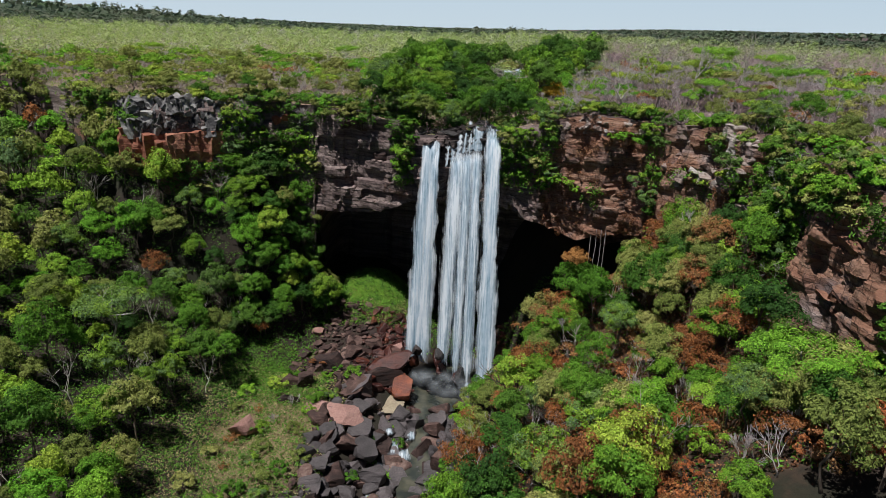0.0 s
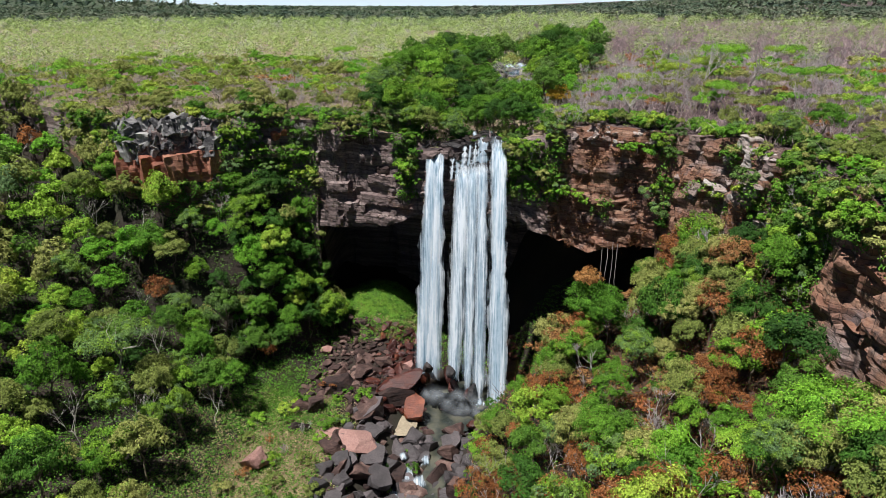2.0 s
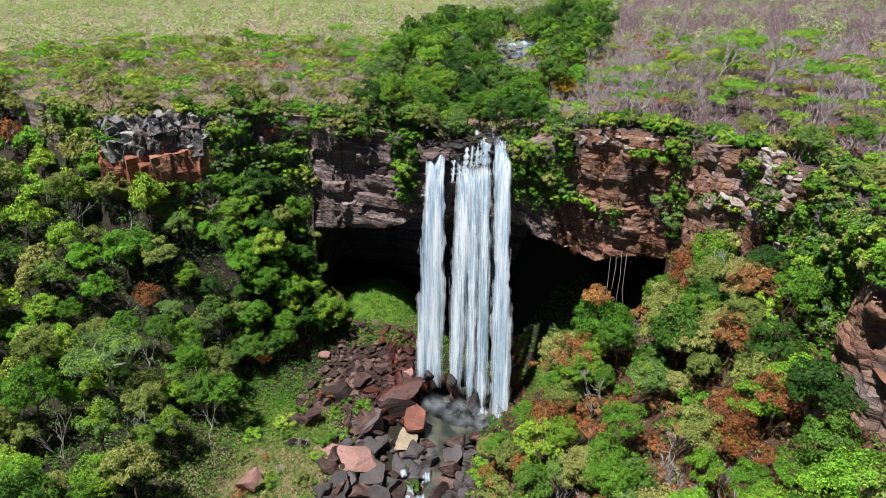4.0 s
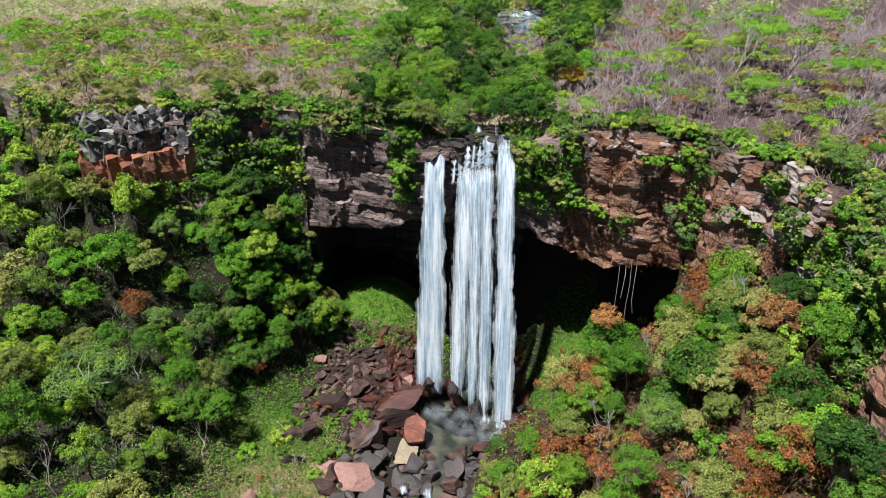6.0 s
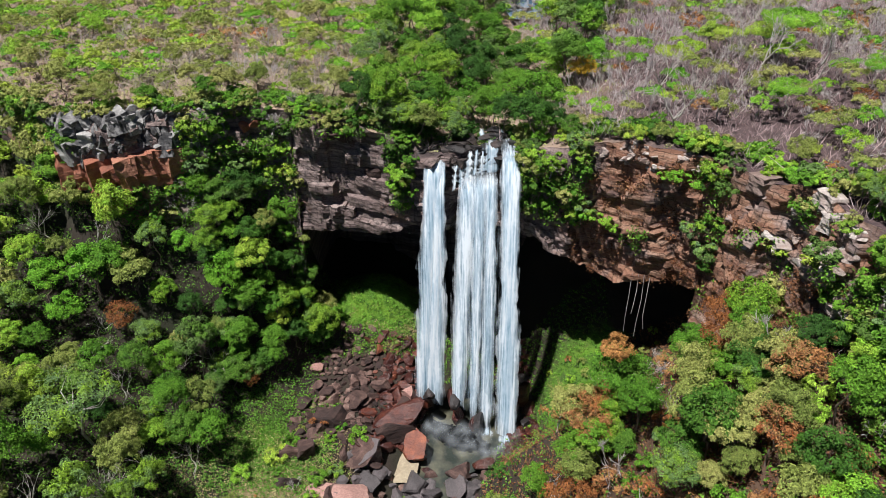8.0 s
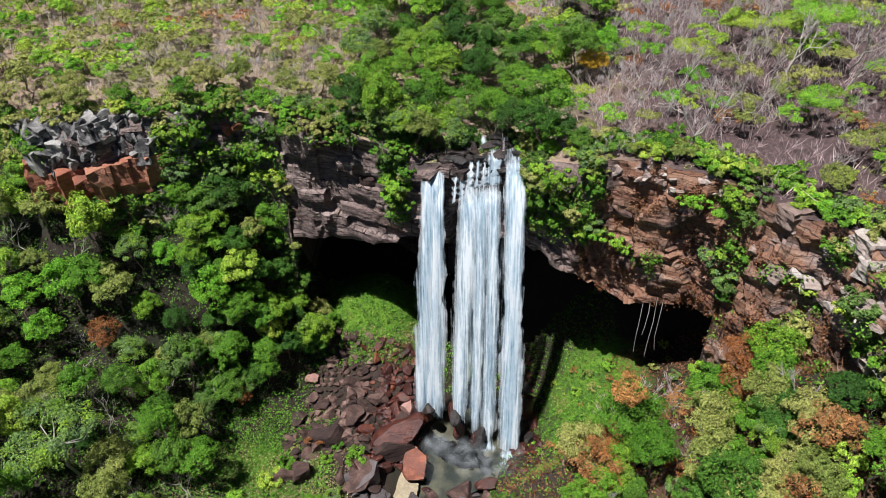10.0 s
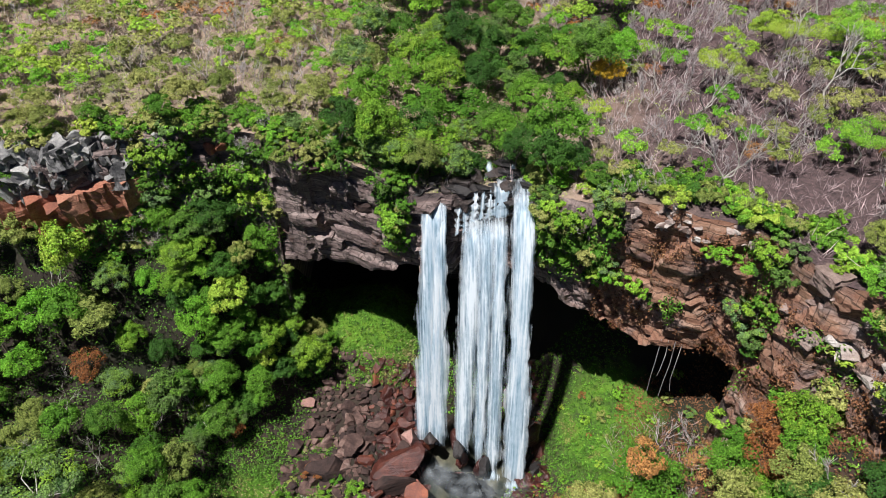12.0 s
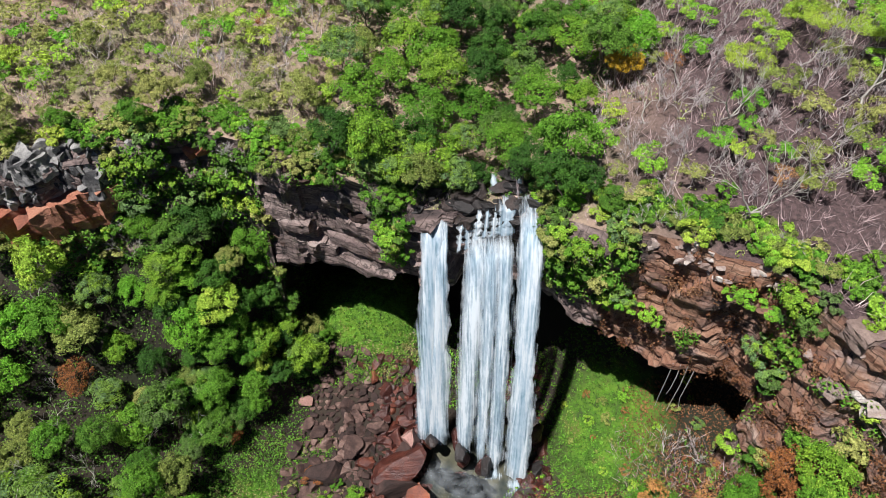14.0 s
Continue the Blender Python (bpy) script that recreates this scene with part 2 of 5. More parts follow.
def ground_material(name, stops, scale, bank=False, burnt=False):
    m, nt, bsdf, out = shader(name)
    at = world_place(nt)
    a = node(nt, "ShaderNodeTexNoise", Vector=at, Scale=scale, Detail=6.0, Roughness=0.6)
    b = node(nt, "ShaderNodeTexNoise", Vector=at, Scale=2.5, Detail=7.0, Roughness=0.75)
    col = ramp(nt, a.outputs[0], stops)
    if burnt:
        far = node(nt, "ShaderNodeMapRange", Value=node(nt, "ShaderNodeSeparateXYZ", Vector=at).outputs[1], From_Min=330.0, From_Max=520.0)
        col = mixed(nt, far.outputs[0], col, (0.06, 0.085, 0.04))
        sep = node(nt, "ShaderNodeSeparateXYZ", Vector=at)
        edge = calc(nt, "MULTIPLY_ADD", a.outputs[0], 30.0)
        nt.links.new(sep.outputs[0], edge.node.inputs[2])
        dark = ramp(nt, b.outputs[0], [(0.35, (0.055, 0.036, 0.037)), (0.6, (0.14, 0.088, 0.086))])
        col = mixed(nt, node(nt, "ShaderNodeMapRange", Value=edge, From_Min=28.0, From_Max=40.0).outputs[0], col, dark)
    if bank:
        # turf of small herbs kept damp by the spray
        wob = node(nt, "ShaderNodeTexNoise", Vector=at, Scale=0.45, Detail=6.0, Roughness=0.65)
        green = ramp(nt, wob.outputs[0], [(0.35, (0.05, 0.09, 0.015)), (0.5, (0.11, 0.24, 0.016)), (0.68, (0.18, 0.32, 0.025))])
        for middle, reach in (((19.0, 98.5, 8.5), 10.5), ((-11.0, 117.0, 9.0), 11.0), ((-24.0, 90.0, 3.0), 7.5)):
            off = node(nt, "ShaderNodeVectorMath", Vector=at)
            off.operation, off.inputs[1].default_value = "SUBTRACT", middle
            ln = nt.nodes.new("ShaderNodeVectorMath")
            ln.operation = "LENGTH"
            nt.links.new(off.outputs[0], ln.inputs[0])
            edge = calc(nt, "MULTIPLY_ADD", wob.outputs[0], 12.0)
            nt.links.new(ln.outputs["Value"], edge.node.inputs[2])
            col = mixed(nt, node(nt, "ShaderNodeMapRange", Value=edge, From_Min=reach + 5.0, From_Max=reach + 1.5).outputs[0], col, green)
        # dry straw on the clearing by the stream, rusty litter on the eastern slope
        for middle, squeeze, reach, tone in (((-21.0, 76.0, 2.0), (1.0, 0.6, 0.3), 8.5, (0.30, 0.225, 0.12)), ((28.0, 58.0, 14.0), (1.0, 0.55, 0.5), 15.0, (0.105, 0.060, 0.036))):
            off = node(nt, "ShaderNodeVectorMath", Vector=at)
            off.operation, off.inputs[1].default_value = "SUBTRACT", middle
            flat = node(nt, "ShaderNodeVectorMath", Vector=off.outputs[0])
            flat.operation, flat.inputs[1].default_value = "MULTIPLY", squeeze
            ln = nt.nodes.new("ShaderNodeVectorMath")
            ln.operation = "LENGTH"
            nt.links.new(flat.outputs[0], ln.inputs[0])
            edge = calc(nt, "MULTIPLY_ADD", wob.outputs[0], 10.0)
            nt.links.new(ln.outputs["Value"], edge.node.inputs[2])
            col = mixed(nt, node(nt, "ShaderNodeMapRange", Value=edge, From_Min=reach + 5.0, From_Max=reach + 2.0).outputs[0], col, tone)
    col = mixed(nt, 0.6, col, ramp(nt, b.outputs[0], [(0.3, (0.3, 0.3, 0.3)), (0.65, (1, 1, 1))]), "MULTIPLY")
    nt.links.new(col, bsdf.inputs["Base Color"])
    bsdf.inputs["Roughness"].default_value = 0.95
    bump(nt, bsdf, b.outputs[0], 0.8, 0.3)
    return m


SOIL_TOP = ground_material("plateau_soil", [(0.3, (0.30, 0.195, 0.155)), (0.48, (0.42, 0.295, 0.22)), (0.6, (0.28, 0.24, 0.15)), (0.74, (0.18, 0.19, 0.07))], 0.04, burnt=True)
# brown earth and litter, coloured darker throughout to deepen the shade between crowns
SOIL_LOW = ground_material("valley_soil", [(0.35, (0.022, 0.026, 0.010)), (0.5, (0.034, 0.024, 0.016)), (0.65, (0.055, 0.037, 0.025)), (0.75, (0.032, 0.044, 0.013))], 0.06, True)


def water_material(name, deep, shallow):
    m, nt, bsdf, out = shader(name)
    n = node(nt, "ShaderNodeTexNoise", Vector=world_place(nt), Scale=0.35, Detail=4.0)
    r = node(nt, "ShaderNodeTexNoise", Vector=world_place(nt), Scale=3.0, Detail=4.0)
    nt.links.new(ramp(nt, n.outputs[0], [(0.4, deep), (0.62, shallow)]), bsdf.inputs["Base Color"])
    bsdf.inputs["Roughness"].default_value = 0.12
    bump(nt, bsdf, r.outputs[0], 0.35, 0.1)
    return m


POOL = water_material("pool_water", (0.028, 0.034, 0.028), (0.10, 0.095, 0.065))
SAND = ground_material("pool_sand", [(0.35, (0.34, 0.27, 0.18)), (0.6, (0.46, 0.38, 0.26))], 0.5)
CREEK = water_material("creek_water", (0.06, 0.10, 0.14), (0.16, 0.22, 0.28))


def fall_material(name, cover, seed):
    """Falling white water: long soft threads, mottled near the lip, with thin places that let the rock behind show."""
    m, nt, bsdf, out = shader(name)
    tc = nt.nodes.new("ShaderNodeTexCoord")

    def streaks(scale, shift, **kw):
        mp = nt.nodes.new("ShaderNodeMapping")
        mp.inputs["Scale"].default_value, mp.inputs["Location"].default_value = scale, shift
        nt.links.new(tc.outputs["Object"], mp.inputs[0])
        return node(nt, "ShaderNodeTexNoise", Vector=mp.outputs[0], Scale=1.0, **kw).outputs[0]

    broad = streaks((0.9, 0.4, 0.045), (seed * 7.3, seed, seed * 3.1), Detail=2.0, Roughness=0.5, Distortion=0.1)
    thread = streaks((4.4, 0.6, 0.13), (seed * 4.1, seed, seed * 1.7), Detail=4.0, Roughness=0.55, Distortion=0.15)
    clot = streaks((2.0, 0.8, 0.8), (seed * 2.3, seed, seed * 5.1), Detail=5.0, Roughness=0.65, Distortion=0.5)
    s = calc(nt, "MULTIPLY_ADD", clot, 0.16)
    t = calc(nt, "MULTIPLY_ADD", thread, 0.46)
    nt.links.new(calc(nt, "MULTIPLY", broad, 0.38), t.node.inputs[2])
    nt.links.new(t, s.node.inputs[2])
    body = nt.nodes.new("ShaderNodeAttribute")      # thick in the middle of a ribbon, thin towards its rims
    body.attribute_name = "body"
    s2 = calc(nt, "MULTIPLY_ADD", body.outputs["Fac"], 0.40)
    nt.links.new(calc(nt, "ADD", s, -0.21), s2.node.inputs[2])
    solid = node(nt, "ShaderNodeMapRange", Value=s2, From_Min=0.45 - cover, From_Max=0.80 - cover)
    col = ramp(nt, s, [(0.36, (0.24, 0.38, 0.48)), (0.47, (0.46, 0.58, 0.67)), (0.57, (0.76, 0.82, 0.86))])
    nt.links.new(col, bsdf.inputs["Base Color"])
    bsdf.inputs["Roughness"].default_value = 0.6
    # a cloud of drops scatters light whichever way its sheet faces: the shading leans towards the sky
    lean = node(nt, "ShaderNodeVectorMath", Vector=nt.nodes.new("ShaderNodeNewGeometry").outputs["Normal"])
    lean.operation, lean.inputs[1].default_value = "ADD", (-0.05, 0.0, 0.22)
    unit = node(nt, "ShaderNodeVectorMath", Vector=lean.outputs[0])
    unit.operation = "NORMALIZE"
    bump(nt, bsdf, s, 0.10, 0.2)
    nt.links.new(unit.outputs[0], bsdf.inputs["Normal"].links[0].from_node.inputs["Normal"])
    tr = node(nt, "ShaderNodeBsdfTranslucent", Color=col)
    mx = nt.nodes.new("ShaderNodeMixShader")
    mx.inputs[0].default_value = 0.30
    nt.links.new(bsdf.outputs[0], mx.inputs[1])
    nt.links.new(tr.outputs[0], mx.inputs[2])
    gap = nt.nodes.new("ShaderNodeBsdfTransparent")
    fin = nt.nodes.new("ShaderNodeMixShader")
    nt.links.new(solid.outputs[0], fin.inputs[0])
    nt.links.new(gap.outputs[0], fin.inputs[1])
    nt.links.new(mx.outputs[0], fin.inputs[2])
    nt.links.new(fin.outputs[0], out.inputs[0])
    return m


def spray_material(name):
    """Drifting spray: dense in the middle of a puff, nothing at its rim."""
    m, nt, bsdf, out = shader(name)
    bsdf.inputs["Base Color"].default_value, bsdf.inputs["Roughness"].default_value = (0.60, 0.65, 0.68, 1), 1.0
    body = nt.nodes.new("ShaderNodeAttribute")
    body.attribute_name = "body"
    n = node(nt, "ShaderNodeTexNoise", Vector=world_place(nt), Scale=0.6, Detail=4.0)
    a = calc(nt, "MULTIPLY", calc(nt, "POWER", body.outputs["Fac"], 1.6), calc(nt, "MULTIPLY", n.outputs[0], 0.22))
    nt.links.new(a, bsdf.inputs["Alpha"])
    return m


FOAM = fall_material("foam", 0.10, 9.0)
MIST = spray_material("spray")


# ---- mesh helpers ----
def mesh_of(name, verts, faces, material, smooth=False):
    """A mesh from arrays: verts (n, 3) and faces (m, 3 or 4)."""
    verts, faces = np.asarray(verts, np.float32), np.asarray(faces, np.int32)
    me = bpy.data.meshes.new(name)
    k = faces.shape[1]
    me.vertices.add(len(verts))
    me.vertices.foreach_set("co", verts.ravel())
    me.loops.add(faces.size)
    me.loops.foreach_set("vertex_index", faces.ravel())
    me.polygons.add(len(faces))
    me.polygons.foreach_set("loop_start", np.arange(0, faces.size, k, dtype=np.int32))
    me.polygons.foreach_set("use_smooth", np.full(len(faces), smooth))
    me.materials.append(material)
    me.update(calc_edges=True)
    return me


def part(name, mesh, parent, label=""):
    ob = new(name, mesh)
    ob.parent = parent
    if label:
        ob["label"] = label
    return ob


def grid_faces(rows, cols):
    i = np.arange((rows - 1) * cols).reshape(rows - 1, cols)[:, :-1].ravel()
    return np.stack([i, i + 1, i + cols + 1, i + cols], 1)


def hash01(a, b, seed):
    v = np.sin(np.asarray(a) * 127.1 + np.asarray(b) * 311.7 + seed * 74.7) * 43758.5453
    return v - np.floor(v)


def value_noise(x, y, seed):
    """Smooth noise in 0..1 on arrays."""
    xi, yi = np.floor(x), np.floor(y)
    fx, fy = x - xi, y - yi
    fx, fy = fx * fx * (3 - 2 * fx), fy * fy * (3 - 2 * fy)
    top = hash01(xi, yi, seed) * (1 - fx) + hash01(xi + 1, yi, seed) * fx
    low = hash01(xi, yi + 1, seed) * (1 - fx) + hash01(xi + 1, yi + 1, seed) * fx
    return top * (1 - fy) + low * fy


def fbm(x, y, seed, octaves=4):
    total, amp = 0, 0.5
    for k in range(octaves):
        total = total + amp * (value_noise(x * 2 ** k, y * 2 ** k, seed + k) - 0.5)
        amp *= 0.5
    return total


def smooth(a, b, v):
    t = np.clip((v - a) / (b - a), 0, 1)
    return t * t * (3 - 2 * t)


# ---- the lie of the land ----
# The canyon's rim, from the south-east round the head of the valley to the south-west: x, y, height.
RIM = np.array([(120, -600, 44), (84, -200, 44), (60, -60, 44), (48, 0, 43), (41, 30, 43), (37.5, 50, 42), (37.5, 62, 43.5), (38.2, 74, 44),
                (35.8, 84, 43.5), (32, 90, 43), (27.4, 95.2, 42.5), (22, 98.6, 42.8), (16, 101, 41), (11.5, 103, 40), (9, 106, 39), (4, 108, 38),
                (-2, 108, 37.5), (-6, 109, 39), (-13, 112, 40), (-20, 114.5, 40.5), (-28, 118, 40.5), (-37, 116, 40.5), (-47, 112.5, 40.5),
                (-53, 113.5, 40), (-63, 122, 40), (-76, 133, 40.5), (-100, 149, 41), (-160, 160, 42), (-230, 90, 43), (-270, -100, 44), (-290, -600, 44)], float)
HEART = np.array([-10.0, 60.0])


def along_rim(step):
    leg = np.hypot(*np.diff(RIM[:, :2], axis=0).T)
    s = np.r_[0, np.cumsum(leg)]
    mids = np.concatenate([np.arange(a, b, step(0.5 * (p + q))) for a, b, p, q in zip(s[:-1], s[1:], RIM[:-1], RIM[1:])] + [[s[-1]]])
    return mids, np.stack([np.interp(mids, s, RIM[:, k]) for k in range(3)], 1)


def near_step(p):
    return 0.42 if p[1] > 38 and -66 < p[0] < 45 else 4.0


RIM_S, RIM_P = along_rim(near_step)
RIM_P[:, :2] += ((fbm(RIM_S * 0.12, RIM_S * 0, 3) * 3.2)[:, None]) * (RIM_P[:, :2] - HEART) / np.hypot(*(RIM_P[:, :2] - HEART).T)[:, None]
RIM_P[:, 2] += fbm(RIM_S * 0.2, RIM_S * 0 + 9, 4) * 1.5
RIM_OUT = (RIM_P[:, :2] - HEART) / np.hypot(*(RIM_P[:, :2] - HEART).T)[:, None]
RIM_A = np.unwrap(np.arctan2(RIM_OUT[:, 1], RIM_OUT[:, 0]))
RIM_R = np.hypot(*(RIM_P[:, :2] - HEART).T)


HEART_X, HEART_Y, RIM_A0 = float(HEART[0]), float(HEART[1]), float(RIM_A[0])


def stream_x(y):
    if isinstance(y, float):
        return 4.0 - 0.22 * min(60.0, max(-6.0, 98 - y)) + 1.2 * math.sin(y * 0.13)
    return 4.0 - 0.22 * np.clip(98 - y, -6, 60) + 1.2 * np.sin(np.asarray(y) * 0.13)


def valley(x, y):
    """Height of the valley's ground."""
    x, y = np.asarray(x, float), np.asarray(y, float)
    dx = x - stream_x(y)
    bed = -2.2 + 0.02 * (y - 90) + 2.5 * smooth(100, 112, y)
    left = 4.4 * smooth(3, 15, -dx) + (0.15 + 0.2 * smooth(62, 92, y)) * np.maximum(0, -dx - 27) + 0.55 * np.maximum(0, y - 99) * smooth(-19, -30, x)
    left = np.where(left > 22, 22 + (left - 22) * 0.35, left)
    right = 0.70 * np.maximum(0, dx - 4.5)
    right = right + 9.5 * smooth(1, 10, dx) * smooth(91, 81, y)
    cap = 30 - 5.0 * smooth(40, 47, y) * smooth(68, 62, y)
    right = np.where(right > cap, cap + (right - cap) * 0.18, right)
    d, zr = rim_at(x, y)
    left = left + (10.0 - 5.0 * smooth(-33, -38, x)) * smooth(-17, -3, d) * smooth(-19, -27, x) * smooth(90, 104, y)
    right = right + 4.0 * smooth(-12, -2, d) * smooth(86, 76, y) * smooth(24, 30, x) * smooth(40, 62, y)
    right = right + 0.42 * np.maximum(0, y - 99) * smooth(10, 20, x) * smooth(32, 24, x)
    mound = 5.5 * np.exp(-((x + 11) ** 2 / 60 + (y - 118) ** 2 / 40))
    return np.minimum(bed + left + right + mound, zr - 3.5) + fbm(x * 0.12, y * 0.12, 11) * 2.4 + fbm(x * 0.6, y * 0.6, 12, 3) * 0.5


TURN = [(float(np.interp(a, RIM_A, RIM_R)), float(np.interp(a, RIM_A, RIM_P[:, 2]))) for a in RIM_A[0] + np.arange(4096) * 2 * math.pi / 4096]


def rim_at(x, y):
    """How far a place lies outside the rim (negative: in the valley), and the rim's height there."""
    if isinstance(x, float):
        u, v = x - HEART_X, y - HEART_Y
        r, z = TURN[int((math.atan2(v, u) - RIM_A0) % (2 * math.pi) / (2 * math.pi) * 4096) % 4096]
        return math.hypot(u, v) - r, z
    ang = np.arctan2(np.asarray(y) - HEART[1], np.asarray(x) - HEART[0])
    ang = np.where(ang < RIM_A[0], ang + 2 * math.pi, ang)
    r = np.hypot(np.asarray(x) - HEART[0], np.asarray(y) - HEART[1])
    return r - np.interp(ang, RIM_A, RIM_R), np.interp(ang, RIM_A, RIM_P[:, 2])


def plateau(x, y):
    """Height of the tableland."""
    x, y = np.asarray(x, float), np.asarray(y, float)
    d, zr = rim_at(x, y)
    d = np.maximum(d, 0)
    f = 1 - np.exp(-d / 60)
    creek = -2.6 * np.exp(-((x - 4 - 0.17 * (y - 108)) ** 2) / 50) * smooth(0, 6, d) * smooth(260, 150, y)
    rise = 3.5 * smooth(16, 60, x) * smooth(0, 30, d) + 34 * smooth(250, 1300, x) * smooth(400, 1600, y)
    hill = 23 * np.exp(-((x + 830) ** 2 / 380 ** 2 + (y - 1450) ** 2 / 300 ** 2)) - 15 * smooth(600, 2400, y)
    return zr * (1 - f) + 42.5 * f + creek + rise + hill + fbm(x * 0.03, y * 0.03, 21) * 4 * smooth(0, 60, d) + fbm(x * 0.2, y * 0.2, 22) * 1.2 * smooth(0, 5, d)


def height(x, y):
    d, _ = rim_at(x, y)
    return np.where(d > 0, plateau(x, y), valley(x, y))


# ---- ground: tableland and valley floor in one sheet ----
def build_ground():
    reach = np.r_[0, 0.6, 1.5, 3, 5, 8, 12, 17, 23, 30, 38, 48, 60, 75, 95, 120, 150, 190, 240, 300, 380, 480, 600, 760, 960, 1200, 1500, 1900, 2400, 3100, 4200]
    cols = np.unique(np.r_[np.arange(0, len(RIM_P), 3), len(RIM_P) - 1])
    p = RIM_P[cols, None, :2] + RIM_OUT[cols, None, :] * reach[None, :, None]
    xy = p.reshape(-1, 2)
    top = np.c_[xy, plateau(xy[:, 0], xy[:, 1])].reshape(len(cols), len(reach), 3)
    top[:, 0, 2] = RIM_P[cols, 2]
    xs = np.r_[-330, -250, -190, -150, -125, np.arange(-105, 62, 1.3), 75, 95, 120, 160]
    ys = np.r_[-620, -400, -250, -150, -100, -60, -30, -10, 10, 25, np.arange(36, 150, 1.3), 170]
    gx, gy = np.meshgrid(xs, ys)
    d, zr = rim_at(gx, gy)
    gz = np.minimum(valley(gx, gy), zr - 1.5 - np.clip(d, 0, 12) * 0.6)
    low = np.stack([gx, gy, gz], -1)
    keep = (np.maximum.reduce([d[:-1, :-1], d[1:, :-1], d[:-1, 1:], d[1:, 1:]]) < 34).ravel()
    ob = new("ground", mesh_of("ground", top.reshape(-1, 3), grid_faces(len(cols), len(reach))[:, ::-1], SOIL_TOP, True))
    tagged(ob, "dry reddish tableland soil and leaf litter under scrub", "ground", kind="structure")
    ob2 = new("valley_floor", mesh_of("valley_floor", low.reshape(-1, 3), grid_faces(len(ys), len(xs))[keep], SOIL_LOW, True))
    tagged(ob2, "valley floor of brown earth and leaf litter, darkened for tree shade, below the cliff", "ground", kind="structure")


build_ground()


# ---- the cliff, with the hollow behind the fall ----
CLIFF_GRID = []


def build_cliff():
    sel = np.where((RIM_P[:, 1] > 8) & (RIM_P[:, 0] > -115))[0]
    P, O, S = RIM_P[sel], RIM_OUT[sel], RIM_S[sel]
    x, y, zr = P[:, 0], P[:, 1], P[:, 2]
    cave = smooth(-22, -16, x) * smooth(31, 24, x) * (y > 88)
    hang = np.interp(x, [-22, -17, -11, -4, 5, 9, 15, 21.5, 24, 29, 31], [23, 22.7, 23.3, 26.5, 27.2, 27, 25.6, 23.9, 25.2, 26.2, 27.5])
    foot = valley(x, y) - 4
    bottom = foot * (1 - (cave > 0.02)) + hang * (cave > 0.02)
    n_face = 58
    rows = []
    for k in range(n_face):
        f = k / (n_face - 1)
        z = zr + (bottom - zr) * f
        drop = zr - z
        east_side = smooth(12, 20, x)
        bed = np.floor((z + 0.3 * np.sin(S * 0.05)) / (1.7 - 0.8 * east_side))
        run = np.floor(S / 9.0 + 2 * hash01(bed, 1 + 0 * bed, 15))
        bed_out = (hash01(bed, run, 5) - 0.5) * 1.1
        width = 2.2 + 3.4 * hash01(bed, bed * 0 + 2, 6)
        block = (hash01(bed, np.floor(S / width + hash01(bed, 3 * bed, 8)), 7) - 0.5) * 1.4
        rough = fbm(S * 0.6, z * 0.6, 31) * 1.3 + fbm(S * 0.13, z * 0.05, 33, 2) * (2.2 - 1.5 * smooth(12, 20, x))
        joint = np.floor(S / 4.3 + 0.35 * np.sin(z * 0.5))
        rough = rough + (hash01(joint, joint * 0, 37) - 0.5) * 1.6
        slab = smooth(-24, -20, x) * smooth(-4, -8, x)      # the sheer block west of the fall
        bed_out = bed_out * (1 - 0.5 * slab)
        out = bed_out * (1 - 0.3 * east_side) + block * (1 - 0.75 * east_side) + rough
        # the ledge under the fall leans out; elsewhere the face leans back a little with height
        out = out + 0.5 + 0.10 * drop * (1 - cave) - 0.03 * drop
        edge = min(1.0, k / 5)
        q = P[:, :2] - O * (out * edge)[:, None]
        rows.append(np.c_[q, z + 0.25 * fbm(S * 0.8, z, 35) * edge])
    face_end = rows[-1]
    for d, dz in ((0.8, 0.25), (2.5, 0.5), (5, 0.5), (8, 0.2), (13, -0.5), (19, -2), (24, -6), (26, -12), (26, -18), (26, -34)):
        go = d * cave + 0.05
        jag = fbm(S * 0.3, S * 0 + d, 36) * 1.6 * cave
        q = face_end[:, :2] + O * (go + jag)[:, None]
        rows.append(np.c_[q, face_end[:, 2] + dz * cave - (1 - cave) * 0.02 + jag * 0.4])
    v = np.stack(rows)
    CLIFF_GRID.append((v[:n_face], O))
    ob = new("cliff", mesh_of("cliff", v.reshape(-1, 3), grid_faces(len(rows), len(sel))[:, ::-1], CLIFF, False))
    tagged(ob, "bedded sandstone cliff, grey and rusty red, with a deep dark overhang", "cliff", kind="structure")


build_cliff()


# ---- bright haze of the sky along the horizon ----
def sky_backdrop():
    m, nt, bsdf, out = shader("horizon_sky")
    sep = node(nt, "ShaderNodeSeparateXYZ", Vector=world_place(nt))
    up = node(nt, "ShaderNodeMapRange", Value=sep.outputs[2], From_Min=0.0, From_Max=900.0)
    em = node(nt, "ShaderNodeEmission", Color=ramp(nt, up.outputs[0], [(0, (0.72, 0.86, 0.96)), (1, (0.50, 0.70, 0.92))]), Strength=0.85)
    nt.links.new(em.outputs[0], out.inputs[0])
    a, z = np.meshgrid(np.linspace(radians(40), radians(140), 40), np.array([-200.0, 200, 600, 1000]))
    v = np.stack([4600 * np.cos(a), 4600 * np.sin(a), z], -1)
    ob = new("backdrop", mesh_of("backdrop", v.reshape(-1, 3), grid_faces(4, 40), m))
    tagged(ob, "pale blue hazy sky above the horizon", "sky", kind="structure")


